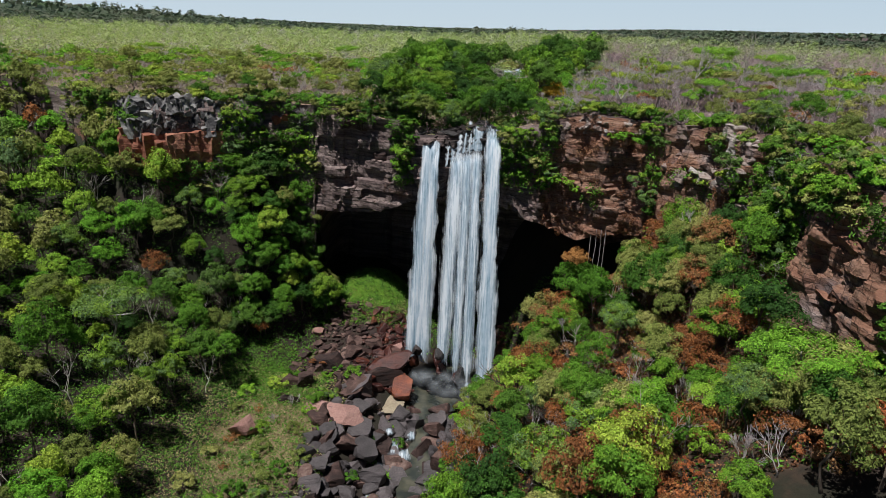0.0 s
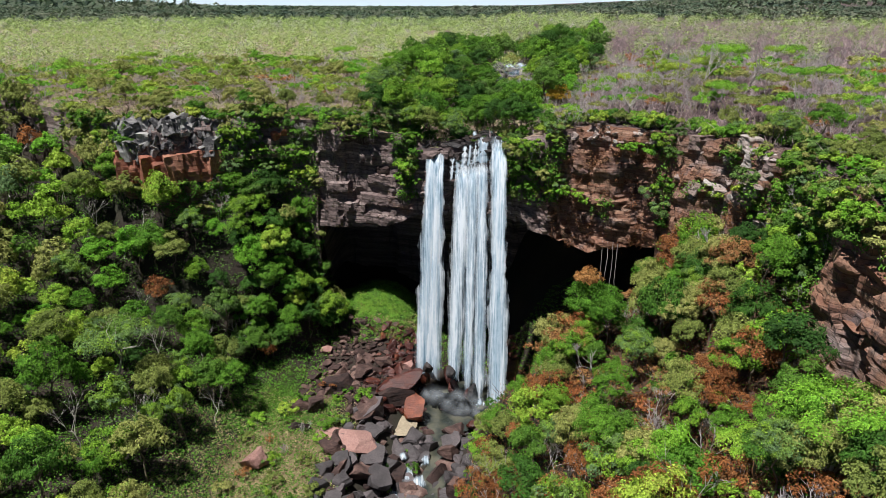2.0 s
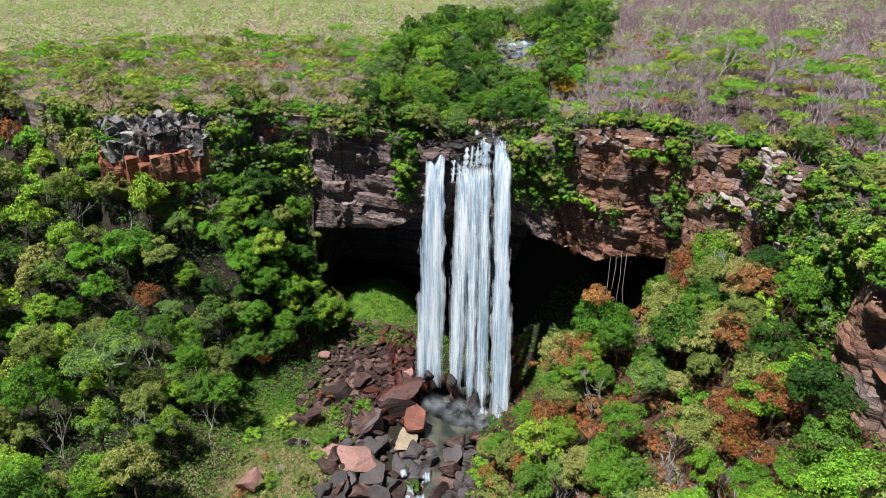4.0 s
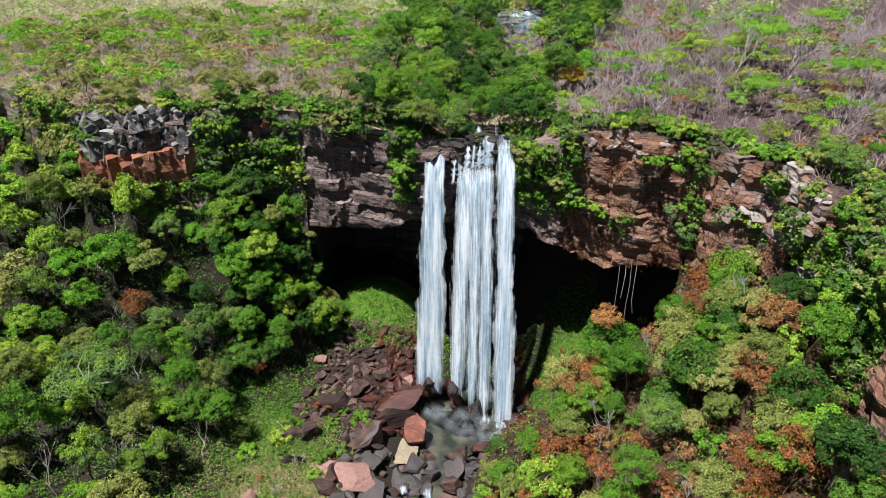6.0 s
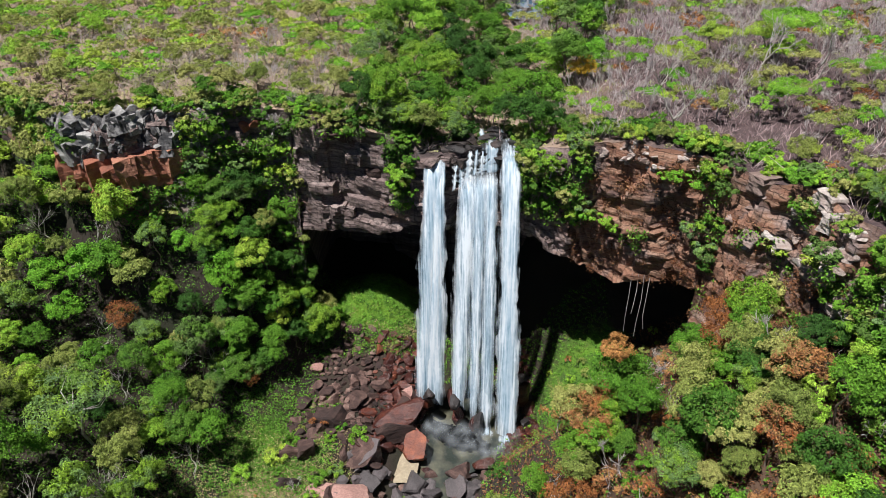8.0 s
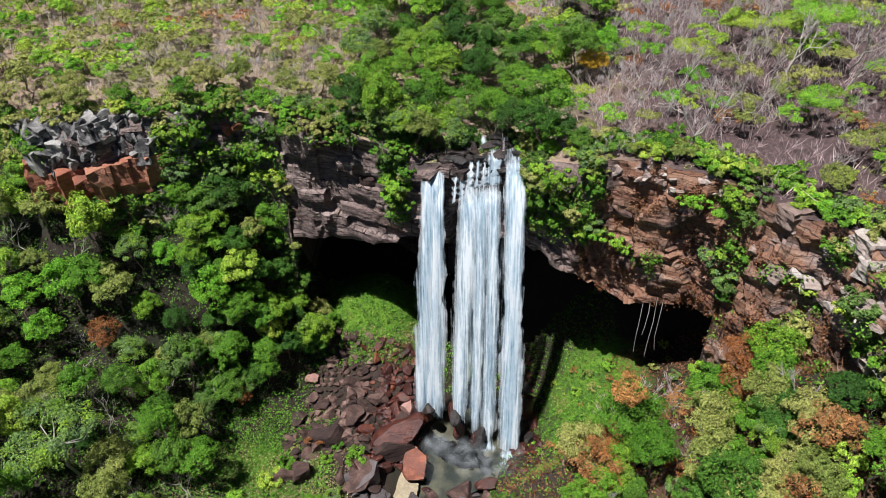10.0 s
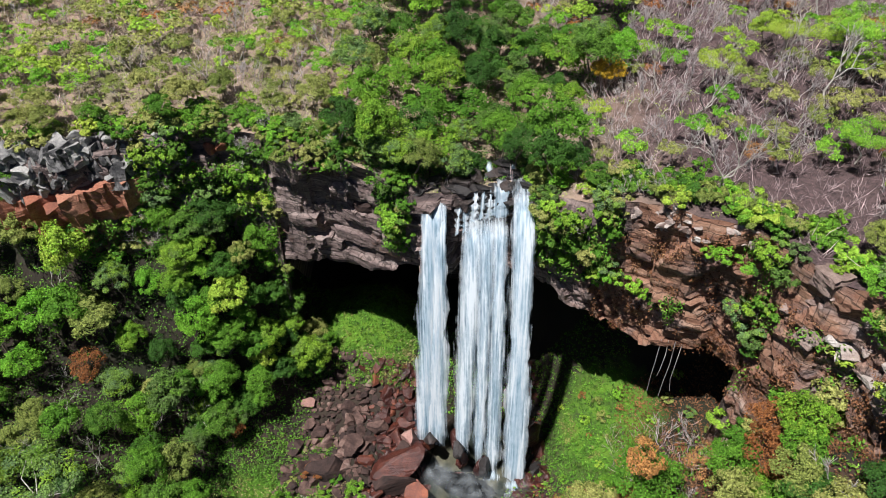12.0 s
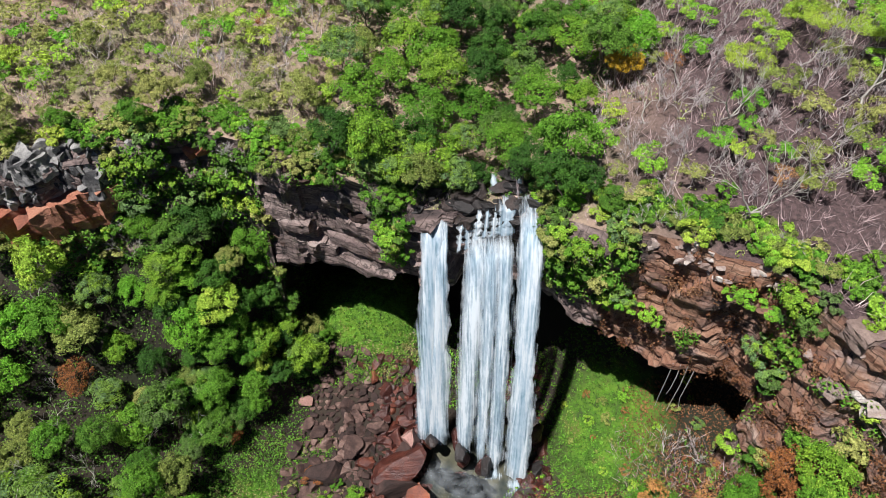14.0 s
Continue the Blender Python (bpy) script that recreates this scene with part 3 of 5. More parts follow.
sky_backdrop()


# ---- falling water, pool and stream ----
def strand(name, top_a, top_b, foot_a, foot_b, cover, seed, layers=2):
    """One curtain of falling water between two lips and two feet; it leaves the lip forwards and bends down."""
    thing = tagged(new(name), "white ribbon of water falling free from the cliff's lip", "waterfall", group="ribbons of the waterfall")
    a, b, c, d = (np.array(p, float) for p in (top_a, top_b, foot_a, foot_b))
    for k in range(layers):
        nu, nv = 26, 90
        u, v = np.meshgrid(np.linspace(0, 1, nu), np.linspace(0, 1, nv))
        head, foot = a + (b - a) * u[..., None], c + (d - c) * u[..., None]
        drop = v ** 1.0
        go = np.sqrt(np.maximum(v, 0))
        p = np.empty((nv, nu, 3))
        p[..., 0] = head[..., 0] + (foot[..., 0] - head[..., 0]) * drop
        p[..., 1] = head[..., 1] + (foot[..., 1] - head[..., 1]) * go
        p[..., 2] = head[..., 2] + (foot[..., 2] - head[..., 2]) * drop
        over = np.clip(1 - v / 0.03, 0, 1)
        p[..., 1] += over * (1.4 + 0.8 * fbm(u * 6 + seed, u * 0, 47))
        p[..., 2] += 0.35 * over + (1 - over) * 0.5 * fbm(u * 5 + seed, u * 0, 48)
        w = abs(b[0] - a[0])
        fold = fbm(u * w * 1.1 + seed * 5 + k * 17, v * 2.2 + seed, 41 + seed) * 0.4 + fbm(u * w * 2.5 + k * 9, v * 9, 51 + seed) * 0.15
        bulge = 0.15 * np.sin(np.pi * u)
        p[..., 1] -= (fold + bulge) * smooth(0, 0.08, v) + 0.35 * k - 0.3
        edge = (np.abs(u - 0.5) * 2) ** 3 * np.sign(u - 0.5)
        p[..., 0] += edge * (fbm(v * 9 + seed, u * 0 + k, 61 + seed) * 1.5 + fbm(v * 23 + seed * 1.7, u * 0 + k, 66 + seed) * 0.5 + 0.25 * v) * smooth(0, 0.1, v)
        me = mesh_of("curtain", p.reshape(-1, 3), grid_faces(nv, nu), fall_material("falling_water", cover + 0.03 * k, seed + k * 3.7), True)
        thick = 1.05 * (1 - np.abs(2 * u - 1) ** 2.2) * smooth(-0.01, 0.05, v) * (1 - 0.55 * smooth(0.90, 1.0, v))
        me.attributes.new("body", "FLOAT", "POINT").data.foreach_set("value", thick.ravel().astype(np.float32))
        part("curtain", me, thing)
    return thing


strand("waterfall", (-2.5, 107.3, 37.3), (0.0, 107.2, 37.2), (-4.4, 99.6, 2.6), (-1.2, 99.4, 2.3), 0.15, 1)
strand("waterfall", (-1.5, 107.3, 36.9), (0.5, 107.2, 37.0), (-3.0, 99.5, 2.4), (-0.4, 99.0, 1.2), 0.10, 5)
strand("waterfall", (1.7, 106.2, 34.9), (4.4, 105.8, 35.4), (0.6, 98.4, 1.6), (2.8, 97.6, 0.6), 0.01, 2)
strand("waterfall", (3.5, 105.9, 35.5), (5.7, 105.7, 35.6), (3.2, 97.4, 0.4), (4.7, 96.8, -0.3), 0.0, 6)
strand("waterfall", (5.1, 105.8, 35.7), (7.0, 105.5, 35.8), (4.9, 96.8, -0.3), (6.6, 96.0, -0.9), 0.03, 7)
strand("waterfall", (7.3, 106.2, 39.0), (9.4, 105.6, 39.1), (7.3, 95.8, -1.2), (10.0, 94.4, -1.6), 0.15, 3)
# a thin veil behind the ribbons
strand("waterfall", (1.0, 107.3, 35.6), (8.6, 106.4, 36.4), (-0.4, 99.6, 2.0), (8.4, 96.8, -0.6), -0.05, 8, 1)
# threads over the dark step at the lip
for n, (xa, xb, za, cover) in enumerate(((3.2, 3.7, 37.9, 0.08), (4.1, 4.5, 38.3, 0.10), (4.9, 5.3, 38.5, 0.06), (5.4, 7.1, 38.9, 0.16), (1.5, 1.8, 36.2, 0.05), (2.2, 2.7, 36.4, 0.05))):
    strand("waterfall", (xa, 107.0 - 0.1 * xa, za), (xb, 107.0 - 0.1 * xb, za), (xa - 0.5, 106.0 - 0.08 * xa, za - 3.2), (xb - 0.1, 106.0 - 0.08 * xb, za - 3.2), cover, 11 + n, 1)


def flat_water(name, outline, z, material, label, lift=0.0, step=0.5):
    """A sheet of water: rows of a width about a middle line, given as (x, y, half width, z)."""
    pts = np.array(outline, float)
    n = 12
    t = np.linspace(0, len(pts) - 1, len(pts) * 6)
    c = np.stack([np.interp(t, np.arange(len(pts)), pts[:, k]) for k in range(4)], 1)
    c[:, 2] *= 1 + 0.5 * fbm(t * 1.3, t * 0, 71)
    u = np.linspace(-1, 1, n)
    v = np.stack([c[:, None, 0] + u[None] * c[:, None, 2] + 0 * u[None], c[:, None, 1] + 0 * u[None], c[:, None, 3] + 0 * u[None]], -1)
    v[..., 2] += lift + fbm(v[..., 0] * 0.8, v[..., 1] * 0.8, 72) * 0.12
    ob = new(name, mesh_of(name, v.reshape(-1, 3), grid_faces(len(t), n), material, True))
    return tagged(ob, label, "water", kind="structure")


flat_water("pool", [(5, 103, 4, -1.0), (4, 98, 6.5, -1.0), (3, 94, 7.5, -1.05), (0, 91, 7.5, -1.1), (-3, 88.5, 5.5, -1.2), (-3.5, 86.5, 3, -1.3)], -1, POOL,
           "murky tan and grey plunge pool below the fall")
flat_water("sandbar", [(-7.2, 93.0, 1.2, -0.2), (-7.0, 91.6, 2.4, -0.22), (-6.5, 89.8, 2.7, -0.3), (-6.0, 88.0, 2.2, -0.4), (-5.8, 86.6, 1.0, -0.5)], -1, SAND, "pale sand at the edge of the plunge pool")
flat_water("stream", [(float(stream_x(y)), y, 1.6 + 0.6 * math.sin(y), -1.45 + 0.03 * (y - 86)) for y in (87, 84, 81, 78, 75, 72, 69, 66, 60, 50, 36)], -1, POOL,
           "small stream running between dark boulders", 0.1)
flat_water("creek", [(19.5, 196, 5, 40.6), (18.5, 186, 6, 40.4), (17.5, 176, 5, 39.6), (16.5, 166, 3, 38.6)], 40, CREEK, "blue pool of the creek above the fall", 2.2)


def foam_patch(x, y, z, w, l, dz):
    """A short white cascade among stones."""
    u, v = np.meshgrid(np.linspace(-1, 1, 10), np.linspace(0, 1, 12))
    p = np.stack([x + u * w * (0.7 + 0.5 * v) + fbm(v * 3, u, 81) * w, y - v * l, z - dz * v ** 1.5 + fbm(u * 3 + x, v * 4, 82) * 0.35 - 0.2 * u * u], -1)
    me = mesh_of("cascade", p.reshape(-1, 3), grid_faces(12, 10), FOAM, True)
    me.attributes.new("body", "FLOAT", "POINT").data.foreach_set("value", ((1 - u ** 2) * np.sin(np.pi * np.clip(v, 0.02, 0.98))).ravel().astype(np.float32) * 0.9)
    ob = new("cascade", me)
    tagged(ob, "white water tumbling between wet boulders", "cascade", group="cascades of the stream")


for x, y, z, w, l, dz in ((-4.6, 80, -0.6, 0.8, 2.6, 0.9), (-3.0, 78.4, -0.8, 1.0, 2.2, 0.8), (-6.2, 75.8, -1.2, 0.7, 2.0, 0.7), (-2.2, 82.4, -0.5, 0.7, 2.0, 0.6),
                          (-5.4, 83.0, -0.5, 0.6, 1.6, 0.5), (-6.8, 71, -1.4, 0.9, 2.4, 0.8), (8.7, 95.2, -0.3, 1.5, 2.4, 0.6), (5.6, 96.8, -0.2, 1.3, 2.0, 0.6), (5.0, 110.8, 39.7, 0.5, 2.2, 1.0), (7.6, 109.9, 39.9, 0.45, 1.8, 0.7), (17.6, 190, 43.4, 1.6, 3.0, 1.2), (20.5, 192, 43.6, 1.2, 3.0, 1.3), (16.2, 172, 42.0, 1.0, 2.4, 0.8)):
    foam_patch(x, y, z, w, l, dz)

def drifting_spray():
    """Soft puffs over the pool, each a shallow dome that thins out towards its rim."""
    r = np.random.default_rng(7)
    vs, fs, body, n = [], [], [], 0
    for _ in range(54):
        x = r.normal(3.0, 3.6)
        at = np.array([x, 94.6 - 0.35 * x + r.normal() * 1.2, abs(r.normal()) * 1.5 - 0.2])
        rad = r.uniform(1.0, 2.3)
        face = Vector((r.normal() * 0.25, -0.75, 0.65)).normalized()
        side = face.cross(Vector((0, 0, 1))).normalized()
        up = np.array(side.cross(face))
        side, face = np.array(side), np.array(face)
        for ring, reach in enumerate((0.0, 0.5, 1.0)):
            for a in np.linspace(0, 2 * math.pi, 14, endpoint=False):
                k = rad * reach * (1 + 0.25 * math.sin(3 * a + x) * reach)
                vs.append(at + side * math.cos(a) * k + up * math.sin(a) * k * 0.75 + face * 0.3 * (1 - reach))
                body.append(1 - reach)
        for ring in (0, 1):
            for j in range(14):
                fs.append((n + ring * 14 + j, n + ring * 14 + (j + 1) % 14, n + (ring + 1) * 14 + (j + 1) % 14, n + (ring + 1) * 14 + j))
        n += 42
    me = mesh_of("spray", vs, fs, MIST, True)
    me.attributes.new("body", "FLOAT", "POINT").data.foreach_set("value", np.array(body, np.float32))
    tagged(new("spray", me), "fine white spray drifting over the plunge pool", "spray", kind="stuff")


drifting_spray()


# ---- rocks ----
def rock_mesh(name, seed, material, flat=0.7, cuts=13):
    """A broken block: a ball cut by planes, with chipped edges."""
    r = np.random.default_rng(seed)
    bm = bmesh.new()
    bmesh.ops.create_icosphere(bm, subdivisions=3 if cuts > 10 else 2, radius=1.0)
    planes = [(Vector(r.normal(size=3)).normalized(), r.uniform(0.34, 0.72)) for _ in range(cuts)]
    planes += [(Vector((0, 0, 1)), flat * 0.8), (Vector((0, 0, -1)), flat * 0.8)]
    for v in bm.verts:
        for n, d in planes:
            over = v.co.dot(n) - d
            if over > 0:
                v.co -= n * over
        v.co += v.co.normalized() * (noise.noise(v.co * 2.3 + Vector((seed, 0, 0))) * 0.06 + noise.noise(v.co * 7 + Vector((0, seed, 0))) * 0.03)
    me = bpy.data.meshes.new(name)
    bm.to_mesh(me)
    bm.free()
    me.materials.append(material)
    return me


def block_mesh(name, seed, material):
    """A squared block of bedded rock with worn edges."""
    r = random.Random(seed)
    bm = bmesh.new()
    bmesh.ops.create_cube(bm, size=2.0)
    bmesh.ops.subdivide_edges(bm, edges=bm.edges[:], cuts=5, use_grid_fill=True)
    for v in bm.verts:
        p = v.co.copy()
        bed = math.floor(p.z * 2.2 + seed)
        push = 0.86 + 0.14 * hash01(bed, math.floor(p.x * 1.5 + 0.4 * bed), seed) + 0.24 * noise.noise(p * 1.5 + Vector((seed, 0, 0))) + 0.08 * noise.noise(p * 4 + Vector((seed, 3, 0)))
        worn = 1 - 0.05 * max(0.0, p.length - 1.2)
        v.co = Vector((p.x * push * worn, p.y * push * worn, p.z * (0.95 + 0.08 * noise.noise(p * 1.1 + Vector((0, seed, 0)))) * worn))
    me = bpy.data.meshes.new(name)
    bm.to_mesh(me)
    bm.free()
    me.materials.append(material)
    return me


ROCK_RUST = rock_material("rock_wet_rust", [(0.26, (0.05, 0.02, 0.015)), (0.46, (0.10, 0.026, 0.015)), (0.62, (0.19, 0.046, 0.019)), (0.76, (0.36, 0.10, 0.038))], 0.8, wet=0.95)
ROCK_WET = rock_material("rock_wet_black", [(0.30, (0.010, 0.009, 0.009)), (0.5, (0.030, 0.025, 0.024)), (0.78, (0.09, 0.06, 0.05))], wet=0.5)
ROCKS = {}
for key, mat in (("brown", ROCK_BROWN), ("red", ROCK_RED), ("pink", ROCK_PINK), ("dark", ROCK_DARK), ("grey", ROCK_GREY), ("orange", ROCK_ORANGE), ("pale", ROCK_PALE), ("crag", ROCK_CRAG), ("red_crag", ROCK_REDCRAG), ("wet", ROCK_WET), ("rust", ROCK_RUST)):
    ROCKS[key] = [rock_mesh("boulder", 10 + i + len(key) * 7, mat, 0.6 + 0.1 * (i % 4)) for i in range(5)]
PEBBLES = {kind: [rock_mesh("stone", 60 + i, ROCKS[kind][0].materials[0], 0.6 + 0.1 * i, 10) for i in range(4)] for kind in ("brown", "red", "dark", "crag", "pale", "red_crag")}
ROCK_LABEL = {"brown": "angular brown sandstone boulder lying in the rubble", "red": "wet dark red boulder beside the plunge pool", "pink": "large pinkish sandstone boulder by the stream",
              "dark": "dark damp boulder in the stream bed", "grey": "pale grey weathered sandstone block on the cliff", "orange": "rusty orange sandstone block broken from the cliff",
              "pale": "pale pinkish grey sandstone block on the eastern cliff",
              "crag": "split grey rock column of the crag on the rim", "red_crag": "fresh red sandstone block below the grey crag"}


for key, mat in (("red_wall", ROCK_REDCRAG), ("pale_wall", ROCK_PALE), ("crag_wall", ROCK_CRAG)):
    ROCKS[key] = [block_mesh("boulder", 31 + i, mat) for i in range(5)]
ROCK_LABEL.update(rust="wet rusty orange boulder beside the plunge pool", crag_wall="split grey rock column of the crag on the rim", wet="black wet boulder washed by the fall", red_wall="squared fresh red sandstone block under the grey crag", pale_wall="squared pale sandstone block on the eastern cliff")
RUBBLE = {}


def mesh_arrays(me):
    v = np.empty(len(me.vertices) * 3, np.float32)
    me.vertices.foreach_get("co", v)
    k = len(me.loops) // len(me.polygons)
    f = np.empty(len(me.loops), np.int32)
    me.loops.foreach_get("vertex_index", f)
    return v.reshape(-1, 3), f.reshape(-1, k)


def boulder(kind, x, y, z, sx, sy, sz, turn=None, tilt=12.0, i=None):
    i = random.randrange(5) if i is None else i
    if max(sx, sy) < 1.25:
        rot = Euler((random.uniform(-0.5, 0.5), random.uniform(-0.5, 0.5), random.uniform(0, 6.28)))
        v, f = mesh_arrays(PEBBLES[kind][i % 4] if kind in PEBBLES else ROCKS[kind][i])
        m = np.array(Matrix.LocRotScale((x, y, z), rot, (sx, sy, sz)))
        RUBBLE.setdefault(kind, []).append((v @ m[:3, :3].T + m[:3, 3], f))
        return None
    ob = new("boulder", ROCKS[kind][i])
    rot = Euler((radians(random.uniform(-tilt, tilt)), radians(random.uniform(-tilt, tilt)), radians(random.uniform(0, 360) if turn is None else turn)))
    ob.matrix_basis = Matrix.LocRotScale((x, y, z), rot, (sx, sy, sz))
    return tagged(ob, ROCK_LABEL[kind], "boulder", group=kind + " boulders")


random.seed(3)
# the blocks that stand out
for kind, x, y, z, sx, sy, sz, turn in (
        ("brown", -15.3, 94.4, 2.9, 2.3, 2.0, 2.2, 20), ("brown", -10.6, 89.8, 2.2, 2.5, 2.0, 2.3, 60), ("pink", -12.8, 82.6, 1.6, 3.6, 2.9, 2.4, 10),
        ("red", -6.4, 95.6, 3.0, 3.4, 2.4, 1.7, -15), ("brown", -7.6, 93.2, 2.4, 2.6, 1.6, 1.4, 12), ("rust", -4.0, 91.8, 0.6, 2.1, 1.8, 1.6, 40),
        ("red", -9.8, 92.2, 0.8, 1.2, 1.3, 1.4, 10), ("pink", -4.9, 99.0, 3.2, 1.2, 1.6, 2.6, 5), ("brown", -5.6, 97.4, 2.8, 1.1, 1.5, 2.0, 30),
        ("rust", -2.6, 99.0, 1.9, 0.9, 0.9, 1.5, 0), ("red", 1.2, 99.4, 1.8, 1.1, 1.0, 1.7, 70), ("red", 4.6, 96.8, -0.4, 1.0, 0.9, 1.5, 30),
        ("red", 1.4, 95.0, -0.6, 1.5, 1.1, 1.0, 50), ("rust", 5.0, 89.6, -0.5, 1.9, 1.1, 0.9, 20), ("red", 11.3, 99.2, 3.0, 1.0, 1.0, 2.0, 10),
        ("brown", -20.8, 89.0, 2.7, 1.6, 1.4, 1.6, 0), ("brown", -18.6, 89.6, 2.9, 1.8, 1.6, 1.7, 50), ("pink", -19.6, 104.6, 3.8, 1.2, 1.0, 1.0, 30),
        ("brown", -12.8, 97.6, 3.6, 1.4, 1.2, 1.3, 80), ("brown", -9.2, 100.4, 3.9, 1.3, 1.0, 1.0, 15), ("pink", -8.3, 87.6, -0.1, 1.1, 0.9, 0.7, 0),
        ("dark", -10.4, 85.6, 0.9, 2.0, 1.7, 1.5, 0), ("dark", -4.2, 86.2, -0.7, 2.2, 1.7, 1.2, 20), ("dark", -9.2, 80.0, 0.4, 2.2, 1.9, 1.6, 45),
        ("dark", -13.2, 76.6, 0.9, 2.3, 2.0, 1.8, 10), ("dark", -8.2, 76.0, 0.1, 1.9, 1.6, 1.4, 70), ("dark", -6.4, 72.4, -0.7, 2.3, 1.6, 1.3, 30),
        ("brown", -20.4, 84.2, 2.4, 1.5, 1.2, 1.2, 10), ("pink", -24.0, 76.0, 3.0, 2.0, 1.6, 1.5, 20), ("brown", 1.2, 82.8, -0.3, 1.6, 1.3, 1.1, 0)):
    boulder(kind, x, y, z, sx * 1.5, sy * 1.5, sz * 1.4, turn)
# rocks that stand in the falling water
boulder("red", 1.6, 96.6, 1.4, 1.35, 1.2, 2.6, 20)
boulder("wet", 1.45, 96.6, 4.3, 1.3, 1.15, 1.2, 60)
boulder("wet", -2.4, 98.3, 4.2, 1.4, 1.2, 1.9, 10)
boulder("wet", 4.7, 96.0, 1.2, 1.3, 1.1, 1.7, 40)
boulder("pale", 31.0, 91.6, 25.2, 1.6, 1.6, 2.6, 15)
for x, y in ((9.6, 96.4), (10.8, 97.6), (9.8, 99.2), (11.2, 100.2), (10.2, 101.8), (11.8, 102.6), (10.6, 104.2), (12.2, 105.0), (11.4, 95.4), (12.4, 98.8), (9.2, 103.4), (12.8, 101.2)):
    boulder(random.choice(("red", "wet", "wet")), x, y, float(valley(x, y)) + 0.5, random.uniform(1.3, 1.9), random.uniform(1.2, 1.6), random.uniform(0.9, 1.8), tilt=25)
# wet dark rock at the lip, between the ribbons
for x, y, z, sx, sy, sz in ((1.2, 107.4, 36.4, 1.0, 1.0, 1.4), (2.4, 107.2, 36.2, 1.3, 0.9, 1.3), (3.9, 107.0, 36.4, 1.3, 0.9, 1.7), (5.2, 106.8, 36.5, 1.2, 0.9, 1.7), (6.9, 106.5, 36.8, 0.9, 0.9, 1.7),
                            (1.6, 109.0, 38.0, 1.6, 1.3, 0.9), (3.6, 109.2, 38.6, 1.5, 1.3, 0.8), (0.2, 108.9, 37.6, 1.3, 1.2, 0.8), (5.6, 109.2, 39.0, 1.6, 1.2, 0.7), (7.6, 109.0, 39.3, 1.5, 1.2, 0.7),
                            (9.7, 107.0, 38.8, 1.3, 1.1, 1.2), (-2.9, 108.0, 37.2, 1.3, 1.1, 1.2), (-1.2, 109.2, 37.7, 1.4, 1.1, 0.8), (2.8, 110.8, 38.9, 1.6, 1.2, 0.7), (6.8, 110.8, 39.4, 1.6, 1.2, 0.7)):
    boulder("wet", x, y, z, sx * 1.3, sy * 1.3, sz * 1.2, tilt=10)
for n in range(11):
    x = -2.6 + 1.15 * n
    boulder("wet", x, 108.0 - 0.14 * x + 0.4 * (n % 2), 37.5 + 0.17 * x, 1.3, 1.2, 0.75, tilt=8)
# rubble slope between the overhang and the pool, and the stream bed
def scatter(n, box, gap, rule, tries=60000, seed=1):
    r, found = random.Random(seed), []
    cells = {}
    for _ in range(tries):
        if len(found) >= n:
            break
        x, y = r.uniform(box[0], box[1]), r.uniform(box[2], box[3])
        g = gap(x, y) if callable(gap) else gap
        if not rule(x, y, r):
            continue
        cx, cy = int(x // 8), int(y // 8)
        if any((x - a) ** 2 + (y - b) ** 2 < (0.5 * (g + h)) ** 2 for i in (-1, 0, 1) for j in (-1, 0, 1) for a, b, h in cells.get((cx + i, cy + j), ())):
            continue
        cells.setdefault((cx, cy), []).append((x, y, g))
        found.append((x, y))
    return found


def rubble_zone(x, y, r):
    return ((x + 6.6) / 2.2) ** 2 + ((y - 89.4) / 2.6) ** 2 > 1 and (-23 + 0.3 * (y - 90)) < x < -3 and 88 < y < 113 and y < 113 - 0.25 * (x + 20) and not (x < -14 and y < 92)


for x, y in scatter(760, (-24, -2, 86, 113), 0.68, rubble_zone, seed=4):
    s = random.choice((0.25, 0.3, 0.4, 0.4, 0.5, 0.6, 0.75, 1.0)) * random.uniform(0.8, 1.15)
    kind = "red" if x > -10.5 + random.uniform(-2, 2) else "brown"
    boulder(kind, x, y, float(valley(x, y)) + 0.35 * s, s * 1.6, s * 1.25, s, tilt=40)
for x, y in scatter(260, (-24, 6, 60, 89), 1.3, lambda x, y, r: ((x + 6.6) / 2.2) ** 2 + ((y - 89.4) / 2.6) ** 2 > 1 and -14 < x - stream_x(y) < 5 and abs(x - stream_x(y) + 1) > 0.9, seed=5):
    s = random.choice((0.5, 0.7, 0.9, 1.3, 1.6)) * random.uniform(0.8, 1.2)
    boulder("dark" if random.random() < 0.75 else "brown", x, y, float(valley(x, y)) + 0.35 * s, s * 1.6, s * 1.35, s * 1.1, tilt=30)
for x, y in scatter(120, (8.5, 13, 90, 112), 0.8, lambda x, y, r: x < 11.6 + r.uniform(0, 1.4), seed=6):
    s = random.uniform(0.35, 1.0)
    boulder("red", x, y, float(valley(x, y)) + 0.2 * s, s * 1.2, s, s * 0.8, tilt=25)
for x, y in scatter(26, (14, 24, 168, 200), 2.2, lambda x, y, r: True, seed=8):
    s = random.uniform(0.7, 1.6)
    boulder("grey", x, y, 42.2 + 0.02 * (y - 180) + 0.2 * s, s * 1.6, s * 1.2, s * 0.6)


